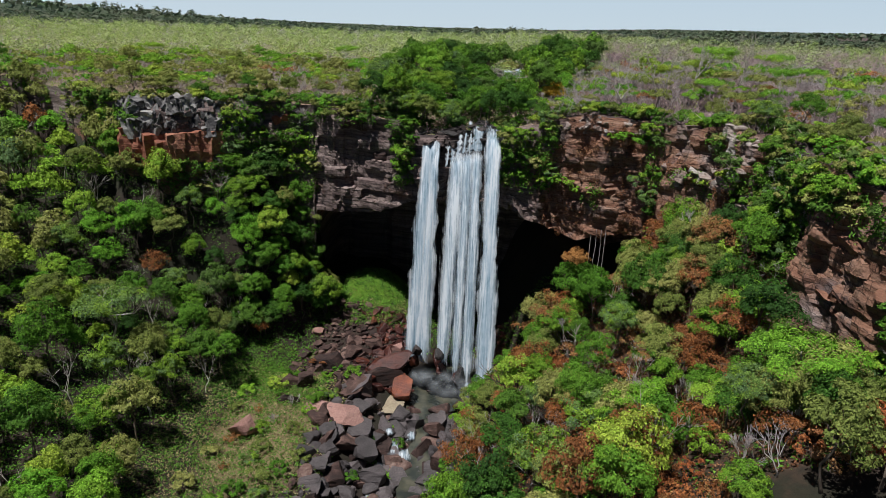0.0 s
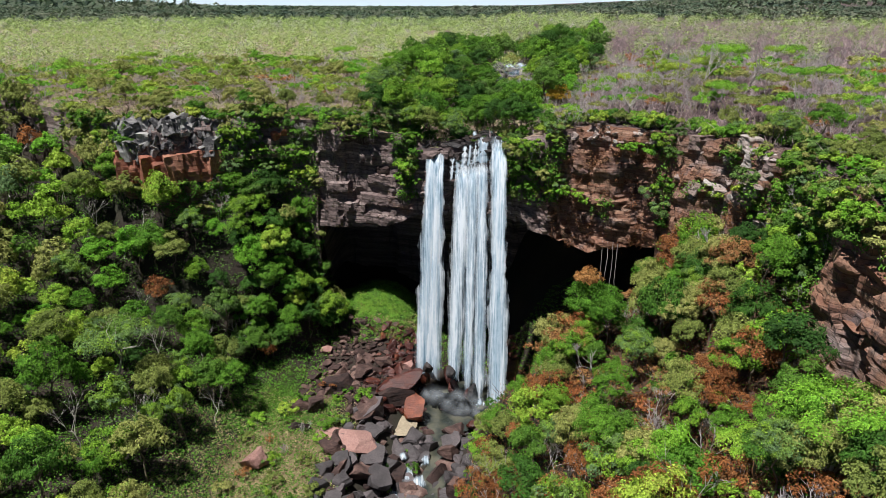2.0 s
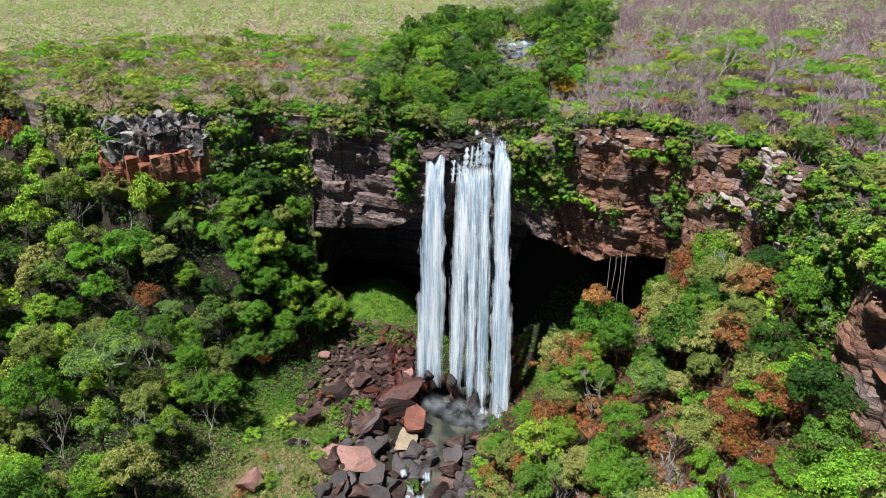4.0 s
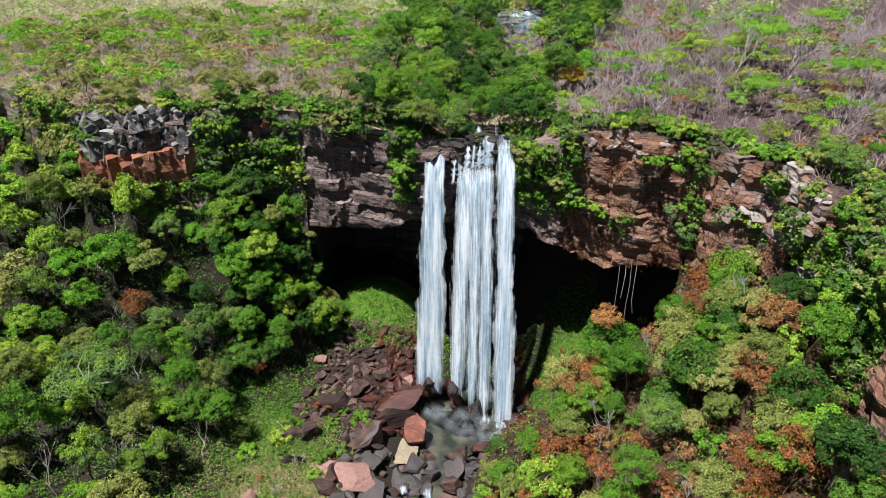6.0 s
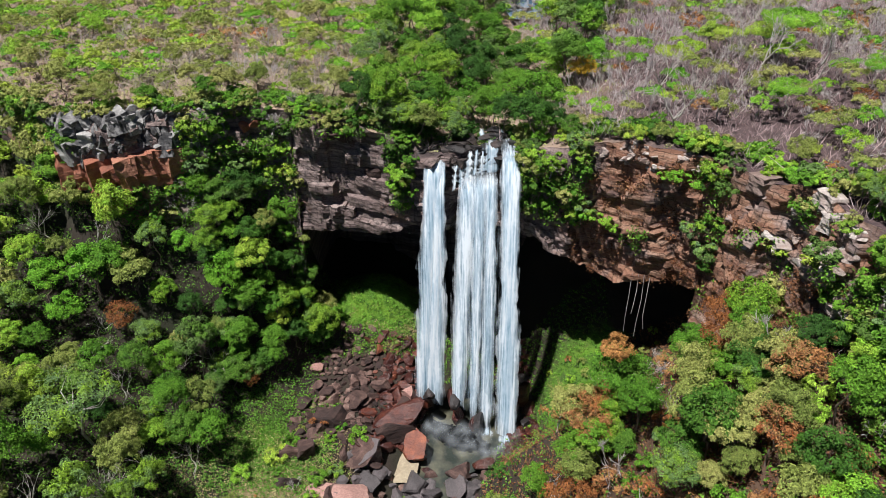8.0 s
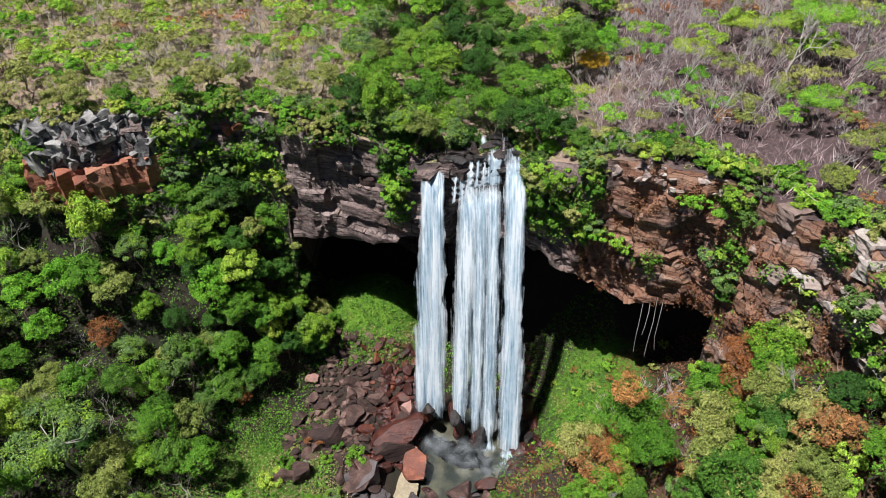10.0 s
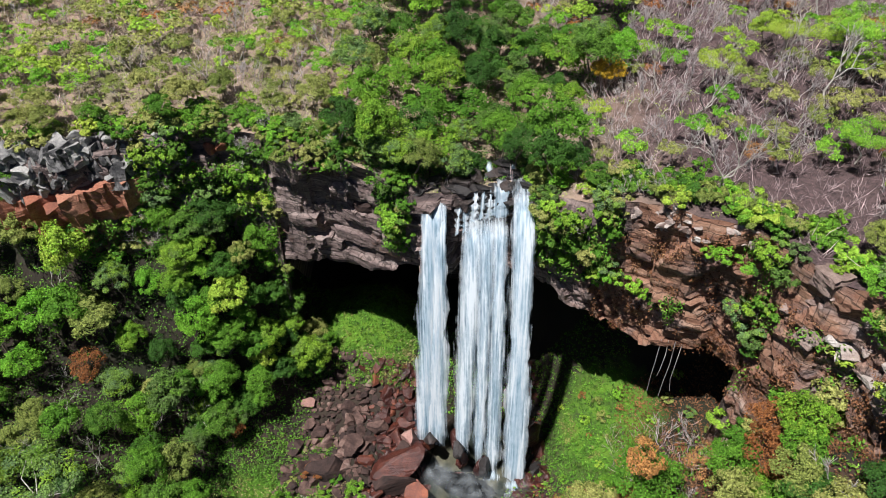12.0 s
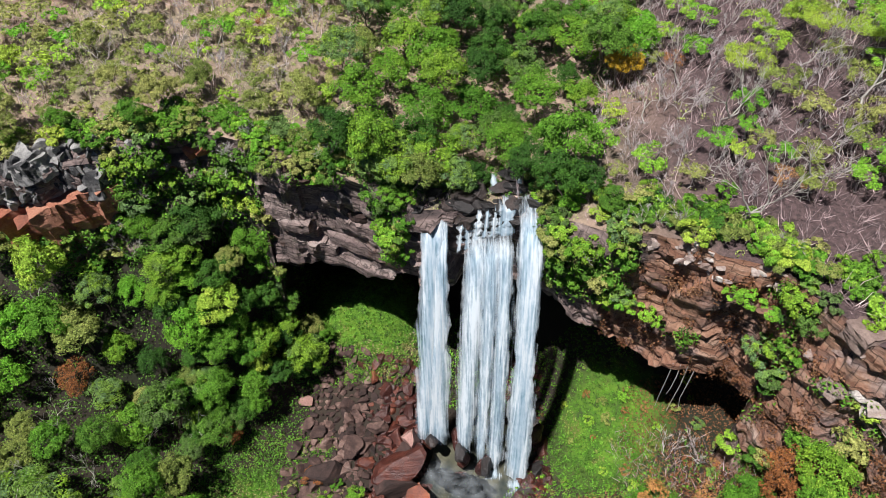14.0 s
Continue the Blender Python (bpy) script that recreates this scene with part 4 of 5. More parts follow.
# blocks standing out of the cliff's bare faces
def cliff_blocks():
    grid, outward = CLIFF_GRID[0]
    r = random.Random(71)
    done = {"cap": 0, "crag": 0, "block": 0, "ochre": 0, "pale": 0, "red": 0}
    most = {"crag": 0, "block": 7, "ochre": 4, "pale": 60, "red": 10, "cap": 46}
    for _ in range(6000):
        row, col = r.randrange(1, len(grid)), r.randrange(grid.shape[1])
        x, y, z = grid[row, col]
        if -50 < x < -37 and z > 36:
            zone, kind = "crag", "dark" if r.random() < 0.6 else "grey"
        elif -20 < x < -6 and z > 33 and y > 100:
            zone, kind = "block", r.choice(("dark", "brown"))
        elif 18 < x < 31 and y > 89 and z > 40.2:
            zone, kind = "cap", "pale"
        elif 18 < x < 29 and y > 91 and z > 30:
            zone, kind = "ochre", r.choice(("orange", "brown")) if z < 40 else "pale"
        elif x > 29 and 76 < y < 90 and z > 35:
            zone, kind = "pale", r.choice(("pale", "pale", "pale_wall"))
        elif x > 30 and 48 < y < 62 and 25 < z < 40:
            zone, kind = "red", "orange"
        else:
            continue
        if done[zone] >= most[zone]:
            continue
        done[zone] += 1
        o = outward[col]
        s = r.uniform(0.9, 2.0) if zone not in ("pale", "cap") else r.uniform(0.4, 1.15 if zone == "pale" else 0.8)
        turn = math.degrees(math.atan2(o[1], o[0])) + 90 + r.uniform(-20, 20)
        boulder(kind, x + o[0] * 0.35 * s, y + o[1] * 0.35 * s, z, s * r.uniform(1.0, 1.7), s, s * (r.uniform(1.0, 1.6) if zone == "crag" else r.uniform(0.6, 1.0)), turn=turn, tilt=6)


cliff_blocks()


def crag():
    """The jagged western crag: split grey columns over a red broken foot."""
    grid, outward = CLIFF_GRID[0]
    r = random.Random(73)
    cols = [c for c in range(grid.shape[1]) if -53.5 < grid[0, c, 0] < -30 and grid[0, c, 1] > 100]
    for c in cols:
        x, y, z = grid[0, c]
        o = outward[c]
        for level in range(4):
            if x > -37 and r.random() < (0.25 if x < -32 else 0.6):
                continue
            w, tall = r.uniform(0.5, 1.2), r.uniform(0.9, 1.9)
            back = 0.5 - 0.4 * level + r.uniform(-0.9, 0.5)
            w *= 0.6 if x > -37 else 1.0
            boulder("crag" if x > -37 else "crag_wall" if w > 1.1 else "crag", x + o[0] * back, y + o[1] * back, z + r.uniform(-1.0, 0.6) - 1.25 * level, w, w * 0.9, tall, turn=r.uniform(0, 360), tilt=9)
    for x, y, z in ((-26.6, 116.8, 38.2), (-28.2, 117.2, 37.6), (-30.4, 116.4, 36.4), (-31.6, 116.2, 37.8)):
        boulder("red_crag", x, y, z, 0.9, 1.0, r.uniform(0.9, 1.3), turn=r.uniform(-20, 20), tilt=5)
    reach = -1e9
    for c in cols:
        x, y, z = grid[0, c]
        if x > -38.5 or math.hypot(x - reach, 0) < 1.7:
            continue
        reach = x
        o = outward[c]
        turn = math.degrees(math.atan2(o[1], o[0])) - 90
        w = r.uniform(1.25, 1.6)
        boulder("red_wall", x - o[0] * 0.9, y - o[1] * 0.9, z - 7.0 + r.uniform(-0.9, 0.9), w * r.uniform(0.8, 1.15), r.uniform(1.4, 2.0), r.uniform(1.9, 2.9), turn=turn + r.uniform(-16, 16), tilt=5)
        boulder("crag", x - o[0] * 0.5, y - o[1] * 0.5, z - 9.8, w * 0.9, 1.5, 1.5, turn=turn + r.uniform(-20, 20), tilt=8)


crag()

for kind, pieces in RUBBLE.items():
    v, f = [], []
    n = 0
    for a, b in pieces:
        v.append(a)
        f.append(b + n)
        n += len(a)
    tagged(new("rubble", mesh_of("rubble", np.concatenate(v), np.concatenate(f), ROCKS[kind][0].materials[0])), ROCK_LABEL[kind].replace("boulder", "rubble").replace("large ", ""), "rubble", kind="stuff")


# ---- trees and scrub ----
def tube(points, radii, sides=5):
    pts, rad = np.array(points, float), np.array(radii, float)
    tang = np.gradient(pts, axis=0)
    tang /= np.linalg.norm(tang, axis=1)[:, None] + 1e-9
    side = np.cross(tang, (0.31, 0.87, 0.22))
    side /= np.linalg.norm(side, axis=1)[:, None] + 1e-9
    other = np.cross(tang, side)
    a = np.linspace(0, 2 * math.pi, sides, endpoint=False)
    v = pts[:, None] + rad[:, None, None] * (np.cos(a)[None, :, None] * side[:, None] + np.sin(a)[None, :, None] * other[:, None])
    i, j = np.meshgrid(np.arange(len(pts) - 1), np.arange(sides), indexing="ij")
    f = np.stack([i * sides + j, i * sides + (j + 1) % sides, (i + 1) * sides + (j + 1) % sides, (i + 1) * sides + j], -1).reshape(-1, 4)
    return v.reshape(-1, 3), f


def joined(pieces):
    vs, fs, n = [], [], 0
    for v, f in pieces:
        vs.append(v)
        fs.append(f + n)
        n += len(v)
    return np.concatenate(vs), np.concatenate(fs)


def bent(a, b, r, sag=0.15, n=4):
    a, b = np.array(a, float), np.array(b, float)
    t = np.linspace(0, 1, n)[:, None]
    p = a + (b - a) * t
    p += np.sin(np.pi * t) * r.normal(size=3) * sag * np.linalg.norm(b - a)
    p[1:-1] += r.normal(size=(n - 2, 3)) * 0.05 * np.linalg.norm(b - a)
    return p


def leaves(centres, radii, per, size, r, squash=0.75, jitter=0.42, up=0.35, lead=None):
    """Small leaf sprays on the outer side of clumps: one three-cornered blade each."""
    c = np.repeat(np.asarray(centres, float), per, 0)
    rad = np.repeat(np.asarray(radii, float), per)[:, None]
    ahead = np.zeros_like(c) if lead is None else np.repeat(lead, per, 0)
    d = r.normal(size=c.shape) + ahead * 0.7
    d[:, 2] = d[:, 2] * 0.8 + 0.35
    d /= np.linalg.norm(d, axis=1)[:, None]
    p = c + d * rad * r.uniform(0.6, 1.1, (len(c), 1)) * (1, 1, squash)
    n = d * 0.75 + ahead * 0.55 + r.normal(size=c.shape) * jitter + (0, 0, up)
    n /= np.linalg.norm(n, axis=1)[:, None]
    t = np.cross(n, r.normal(size=c.shape))
    t /= np.linalg.norm(t, axis=1)[:, None]
    b = np.cross(n, t)
    s = size * r.uniform(0.6, 1.35, (len(c), 1))
    v = np.stack([p - t * s, p + b * s * 0.95 + n * s * 0.2, p + t * s], 1).reshape(-1, 3)
    return v, np.arange(len(v)).reshape(-1, 3)


def crown_lobes(r, n, rx, rz, z0, shape="round"):
    """Leaf clumps over the cushions of a crown: middles, radii and the way each one faces."""
    k = max(5, n // 6)
    ways = []
    for _ in range(k):
        tries = r.normal(size=(8, 3))
        tries[:, 2] = np.abs(tries[:, 2]) * 0.9 - 0.25
        tries /= np.linalg.norm(tries, axis=1)[:, None]
        ways.append(max(tries, key=lambda d: min([np.linalg.norm(d - w) for w in ways], default=1.0)))
    mid, rad, face = [], [], []
    for w in ways:
        flat = shape == "flat"
        lobe = w * (rx, rx, rz) * r.uniform(0.40, 0.78) * ((1.15, 1.15, 0.45) if flat else (1, 1, 1))
        size = rx * r.uniform(0.30, 0.48)
        for _ in range(max(1, n // k)):
            d = r.normal(size=3) + w * 0.6
            d[2] = abs(d[2]) - 0.2
            d /= np.linalg.norm(d)
            p = lobe + d * size * (0.75, 0.75, 0.35 if flat else 0.62)
            mid.append((p[0], p[1], z0 + p[2]))
            rad.append(size * r.uniform(0.40, 0.64))
            g = d + w * 0.5 + (0, 0, 0.5 if flat else 0.15)
            face.append(g / np.linalg.norm(g))
    return np.array(mid), np.array(rad), np.array(face)


def tree_parts(seed, h, rx, rz, n, per, size, shape="round", stems=1, thick=0.13):
    r = np.random.default_rng(seed)
    z0 = h - rz * 1.15
    c, rad, lead = crown_lobes(r, n, rx, rz, z0, shape)
    wood = []
    for s in range(stems):
        base = np.array([r.normal() * 0.25 * (stems > 1), r.normal() * 0.25 * (stems > 1), -1.0])
        fork = np.array([r.normal() * rx * 0.15, r.normal() * rx * 0.15, z0 * 0.75])
        p = bent(base, fork, r, 0.06, 5)
        wood.append(tube(p, np.linspace(thick, thick * 0.65, 5), 6))
        for q in c[r.permutation(len(c))[: 8 if stems == 1 else 4]]:
            wood.append(tube(bent(fork, q, r, 0.10, 3), np.linspace(thick * 0.5, thick * 0.12, 3), 3))
    lv = leaves(c, rad, per, size, r, lead=lead)
    return joined(wood), lv, np.repeat(r.normal(size=len(c)) * 0.09, per * 3)


def bare_parts(seed, h, spread, thick=0.1, depth=4, stems=1):
    """A leafless tree: forking limbs down to twigs."""
    r = np.random.default_rng(seed)
    wood = []

    def grow(p, d, length, rad, level):
        q = p + d * length
        k = 4 if level < 2 else 2
        wood.append(tube(bent(p, q, r, 0.10, k) if k > 2 else np.array([p, q]), np.linspace(rad, rad * 0.6, k), 4 if level < 2 else 3))
        if level >= depth:
            return
        for _ in range(3 if level < 3 else 2):
            e = d + r.normal(size=3) * spread + (0, 0, 0.12)
            e /= np.linalg.norm(e)
            grow(q, e, length * r.uniform(0.55, 0.85), max(rad * 0.55, 0.026), level + 1)

    for _ in range(stems):
        d = np.array([r.normal() * 0.35, r.normal() * 0.35, 1.0])
        grow(np.array([0, 0, -0.3]), d / np.linalg.norm(d), h * 0.36, thick, 0)
    return joined(wood)


PROTO = {}


def prototype(key):
    """The first of a kind, built once; the rest are copies."""
    if key in PROTO:
        return PROTO[key], False
    form, tint, i = key
    seed = 100 + 17 * i + sum(map(ord, form))
    wood_mat = BARK
    crown_name, crown_label = "crown", ""
    thin_leaf = 0.5 if tint == "dry" else 1.0        # withered crowns have lost half their leaves
    hues = None
    if form == "tree":
        w, l, hues = tree_parts(seed, 7.0 + 0.5 * (i % 3), 2.7, 2.5 + 0.3 * (i % 2), 84, int(64 * thin_leaf), 0.122)
        label, category = {"dark": "dense dark green broadleaved tree", "mid": "leafy green broadleaved tree", "bright": "bright fresh green tree", "olive": "dull olive green tree with thin leaves",
                           "dry": "tree with dry rusty brown leaves", "yellow": "tree in yellow leaf"}[tint] + " on the rocky slope", "tree"
    elif form == "tall":
        w, l, hues = tree_parts(seed, 11.0, 3.2, 3.6, 108, 60, 0.13)
        label, category = {"dark": "tall dense dark green tree", "mid": "tall leafy green tree", "olive": "tall olive green tree"}[tint] + " rising over its neighbours", "tree"
    elif form == "umbrella":
        w, l, hues = tree_parts(seed, 8.0, 3.6, 1.5, 78, 84, 0.105, "flat", 1, 0.16)
        wood_mat = BARK_PALE
        label, category = "flat-topped bright green tree with pale forked limbs", "tree"
    elif form == "shrub":
        w, l, hues = tree_parts(seed, 2.8, 1.7, 1.4, 36, int(54 * thin_leaf), 0.115, "round", 2, 0.05)
        label, category = {"dark": "low dark green bush", "mid": "low green bush", "bright": "low bright green bush", "olive": "low olive bush with sparse leaves", "dry": "withered brown bush"}[tint] + " between the trees", "bush"
    elif form == "thin":
        w, l, hues = tree_parts(seed, 4.6, 1.9, 1.6, 36, int(36 * thin_leaf), 0.12, "flat", 2, 0.06)
        wood_mat = BARK_GREY
        label, category = {"bright": "slender scrub tree with light green leaves", "olive": "slender scrub tree with thin olive leaves", "mid": "slender scrub tree with green leaves", "dry": "slender scrub tree with withered leaves",
                           "grey": "slender dry grey scrub tree"}[tint], "tree"
    else:
        w, l = bare_parts(seed, {"bare": 5.0, "snag": 8.5, "brush": 3.0}[form], 0.42, {"bare": 0.08, "snag": 0.17, "brush": 0.04}[form], {"bare": 3, "snag": 4, "brush": 3}[form], {"bare": 2, "snag": 1, "brush": 4}[form]), None
        wood_mat = BARK_PALE if form == "snag" else BARK_GREY
        label, category = {"bare": "leafless grey scrub tree", "snag": "bleached leafless tree with pale spreading limbs", "brush": "leafless tangled grey bush"}[form], "bush" if form == "brush" else "tree"
    name, category = {"tall": ("tall_tree", "tall tree"), "umbrella": ("flat_topped_tree", "flat-topped tree"), "thin": ("scrub_tree", "scrub tree"), "bare": ("leafless_tree", "leafless tree"),
                      "snag": ("dead_tree", "dead tree"), "brush": ("leafless_bush", "leafless bush")}.get(form, (category, category))
    thing = tagged(new(name), label, category, group={"tree": "broadleaved trees", "tall": "tall trees", "umbrella": "flat-topped trees", "thin": "scrub trees", "bare": "leafless scrub trees", "snag": "bleached trees", "shrub": "bushes", "brush": "leafless bushes"}[form])
    part("trunk" if "tree" in category else "stem", mesh_of("trunk", *w, wood_mat, True), thing)
    if l is not None:
        crown = mesh_of("crown", *l, LEAF[tint])
        crown.attributes.new("hue", "FLOAT", "POINT").data.foreach_set("value", hues.astype(np.float32))
        part("crown", crown, thing)
    PROTO[key] = thing
    return thing, True


PLANTS = []


def plant(form, tint, x, y, scale=1.0, z=None, turn=None, i=None, lean=4.0, high=1.0, keep=False):
    """Note down a tree or bush; they are set out at the end."""
    i = random.randrange(4) if i is None else i
    z = float(height(x, y)) - 0.15 if z is None else z
    m = Matrix.LocRotScale((x, y, z), Euler((radians(random.uniform(-lean, lean)), radians(random.uniform(-lean, lean)), random.uniform(0, 6.28) if turn is None else radians(turn))),
                           (scale, scale, scale * high))
    PLANTS.append((keep, form, tint, i, m))


def set_out():
    """The nearest to the head of the valley stand singly; the rest are joined, by leaf colour, into woods."""
    def rank(p):
        at = p[4].translation
        return (not p[0], (at.x + 2) ** 2 + (at.y - 86) ** 2)
    thin = np.random.default_rng(98)
    singles = {"tree": 300, "tall": 200, "umbrella": 60, "thin": 180, "bare": 200, "snag": 90, "shrub": 300, "brush": 120}
    joint = {}
    r = random.Random(99)
    for keep, form, tint, i, m in sorted(PLANTS, key=rank):
        thing, first = prototype((form, tint, i))
        if first:
            thing.matrix_basis = m
            singles[form] -= 1
        elif singles[form] > 0:
            copy_thing(thing, Matrix()).matrix_basis = m
            singles[form] -= 1
        else:
            a = np.array(m)
            for ob in thing.children:
                near = (m.translation.x - 2) ** 2 + (m.translation.y - 84) ** 2 < 46 ** 2 or m.translation.y < 92
                key = (ob.data.name, near)
                if key not in ARRAYS:
                    v, f = mesh_arrays(ob.data)
                    if f.shape[1] == 3:     # further crowns: fewer leaf sprays, each larger
                        t = v.reshape(-1, 3, 3)
                        t = t[thin.random(len(t)) < (0.52 if near else 0.30)]
                        mid = t.mean(1, keepdims=True)
                        v = (mid + (t - mid) * (1.35 if near else 1.75)).reshape(-1, 3)
                        f = np.arange(len(v)).reshape(-1, 3)
                    ARRAYS[key] = (v, f)
                v, f = ARRAYS[key]
                joint.setdefault(ob.data.materials[0].name, []).append((v @ a[:3, :3].T + a[:3, 3], f, r.random()))
    for name, pieces in joint.items():
        n, vs, fs, hs = 0, [], [], []
        for v, f, h in pieces:
            vs.append(v)
            fs.append(f + n)
            hs.append(np.full(len(v), h, np.float32))
            n += len(v)
        me = mesh_of("woodland", np.concatenate(vs), np.concatenate(fs), bpy.data.materials[name])
        me.attributes.new("hue", "FLOAT", "POINT").data.foreach_set("value", np.concatenate(hs))
        tagged(new("woodland", me), WOOD_LABEL.get(name, "mixed scrub and trees on the tableland and slopes"), "woodland", kind="stuff")


ARRAYS = {}
WOOD_LABEL = {"leaf_dark_green": "dark green trees further along the slopes", "leaf_green": "green trees and bushes further along the slopes", "leaf_bright_green": "bright green scrub on the tableland",
              "leaf_olive": "olive scrub with thin leaves on the tableland", "leaf_dry_brown": "withered brown scrub on the tableland", "bark_grey": "leafless grey stems of dry scrub",
              "bark_brown": "brown trunks and limbs of the further trees", "bark_pale": "pale limbs of the further trees", "twig_grey": "dry grey scrub"}


random.seed(11)


def pick(pairs):
    return random.choices([p[0] for p in pairs], [p[1] for p in pairs])[0]


def near_view(x, y):
    """Inside the wedge that the camera's line looks over."""
    return abs(x) < 0.70 * (y + 14) + 6


# western slope
def west(x, y, r):
    d, _ = rim_at(x, y)
    if d > -1.2 or not near_view(x, y) or y < 55:
        return False
    if -52 < x < -38 and d > -5.5 :
        return False
    if abs(x + 43.5) < 4.5 and 77 < y < 85.2:
        return False
    return x < -30 + 0.95 * max(0.0, y - 96) - 4 * (y < 84) and x < -16.5


for x, y in scatter(850, (-110, -18, 55, 150), lambda x, y: 2.5 + 2.0 * hash01(round(x * 3), round(y * 3), 94), west, seed=21):
    if x < -44 and rim_at(x, y)[0] > -16:
        form, tint = pick(((("tree", "mid"), 10), (("tree", "olive"), 34), (("tall", "olive"), 8), (("tree", "bright"), 34), (("thin", "bright"), 10), (("bare", "grey"), 5), (("snag", "grey"), 4)))
    elif x < -44 or y < 84:
        form, tint = pick(((("tree", "dark"), 3), (("tree", "mid"), 22), (("tall", "mid"), 8), (("tree", "olive"), 24), (("tall", "olive"), 6), (("tree", "bright"), 26), (("tree", "dry"), 2), (("thin", "bright"), 6), (("bare", "grey"), 4), (("snag", "grey"), 4)))
    else:
        form, tint = pick(((("tree", "dark"), 12), (("tall", "dark"), 10), (("tall", "mid"), 18), (("tree", "mid"), 26), (("tree", "olive"), 12), (("tree", "bright"), 16), (("tree", "dry"), 1), (("snag", "grey"), 4)))
    plant(form, tint, x, y, random.uniform(0.55, 0.85) if form in ("tall", "snag") else random.uniform(0.55, 1.2), high=random.uniform(0.9, 1.35))


for x, y in scatter(46, (-33, -17, 97, 113), 2.1, lambda x, y, r: rim_at(x, y)[0] < -0.8 and x < -29 + 0.95 * (y - 97), seed=30):
    plant("tree", pick((("dark", 6), ("mid", 4))), x, y, random.uniform(0.65, 0.95))


# eastern slope
def east(x, y, r):
    d, _ = rim_at(x, y)
    dx = x - stream_x(y)
    if d > -0.8 or y < 34 or not near_view(x, y) or dx < 6:
        return False
    if x > 32.3 and 44 < y < 63:
        return False
    return y < 75 or (13 < x < 31 and y < 83)


for x, y in scatter(820, (2, 46, 34, 92), lambda x, y: 1.5 + 1.1 * hash01(round(x * 3), round(y * 3), 96), east, seed=22):
    form, tint = pick(((("tree", "mid"), 14), (("tree", "dark"), 10), (("tree", "olive"), 12), (("thin", "dry"), 20), (("tree", "dry"), 13), (("tall", "mid"), 4), (("shrub", "dry"), 26), (("snag", "grey"), 6), (("tree", "bright"), 8), (("shrub", "mid"), 12), (("shrub", "bright"), 6), (("bare", "grey"), 12), (("brush", "grey"), 8)))
    if y > 73 and (tint in ("bright", "olive") or form in ("shrub", "brush", "bare") and random.random() < 0.6):
        form, tint = "tree", random.choice(("mid", "mid", "dark", "olive"))
    k = 0.85 if tint == "dry" and form == "shrub" else 0.75 if form in ("tall", "snag") else 1.0
    plant(form, tint, x, y, random.uniform(0.6, 1.05) * k, high=random.uniform(0.95, 1.3))


# gallery wood along the creek above the lip
def gallery(x, y, r):
    d, _ = rim_at(x, y)
    return d > 0.8 and y < 235 and abs(x - 0.5 - 0.2 * (y - 108)) < 12 + 0.19 * min(60, y - 108) and not (abs(x - 18) < 6 and 164 < y < 197) and not (abs(x - 15.5) < 4.5 and 138 < y <= 164)


for x, y in scatter(480, (-24, 60, 104, 235), lambda x, y: 3.0 + 1.8 * hash01(round(x * 3), round(y * 3), 101), gallery, seed=23):
    form, tint = pick(((("tall", "dark"), 20), (("tall", "mid"), 18), (("tree", "dark"), 26), (("tree", "mid"), 30), (("tree", "bright"), 8), (("tree", "olive"), 6)))
    plant(form, tint, x, y, random.uniform(0.65, 1.2) * (0.76 if form == "tall" else 1.0), high=random.uniform(0.9, 1.2))


# scrub on the tableland near the rim
def table_west(x, y, r):
    d, _ = rim_at(x, y)
    return (2.5 if -50 < x < -37 else 0.6) < d < 75 and x < 0 and near_view(x, y) and not gallery(x, y, r)


for x, y in scatter(1150, (-150, 0, 100, 215), 2.5, table_west, seed=24):
    d, _ = rim_at(x, y)
    if d < 9:
        form, tint = pick(((("tree", "mid"), 20), (("tree", "olive"), 22), (("shrub", "mid"), 18), (("thin", "olive"), 16), (("shrub", "olive"), 14), (("bare", "grey"), 8)))
        plant(form, tint, x, y, random.uniform(0.5, 0.85))
    else:
        green = float(fbm(np.array(x * 0.07), np.array(y * 0.07), 95, 2)) + 0.010 * (d - 22)
        if green > 0:
            form, tint = pick(((("thin", "bright"), 40), (("thin", "olive"), 26), (("tree", "bright"), 8), (("tree", "olive"), 8), (("shrub", "bright"), 8), (("umbrella", "bright"), 3), (("bare", "grey"), 10)))
        else:
            form, tint = pick(((("thin", "bright"), 18), (("thin", "olive"), 24), (("shrub", "olive"), 8), (("shrub", "bright"), 6), (("bare", "grey"), 16), (("brush", "grey"), 10), (("thin", "dry"), 2)))
        plant(form, tint, x, y, random.uniform(0.6, 1.1) * (0.75 if form in ("tree", "umbrella") else 1))


def table_east(x, y, r):
    d, _ = rim_at(x, y)
    return 0.8 < d < 70 and x > 8 and y > 38 and near_view(x, y) and not gallery(x, y, r) and ((x - 35) / 6) ** 2 + ((y - 99) / 4) ** 2 > 1


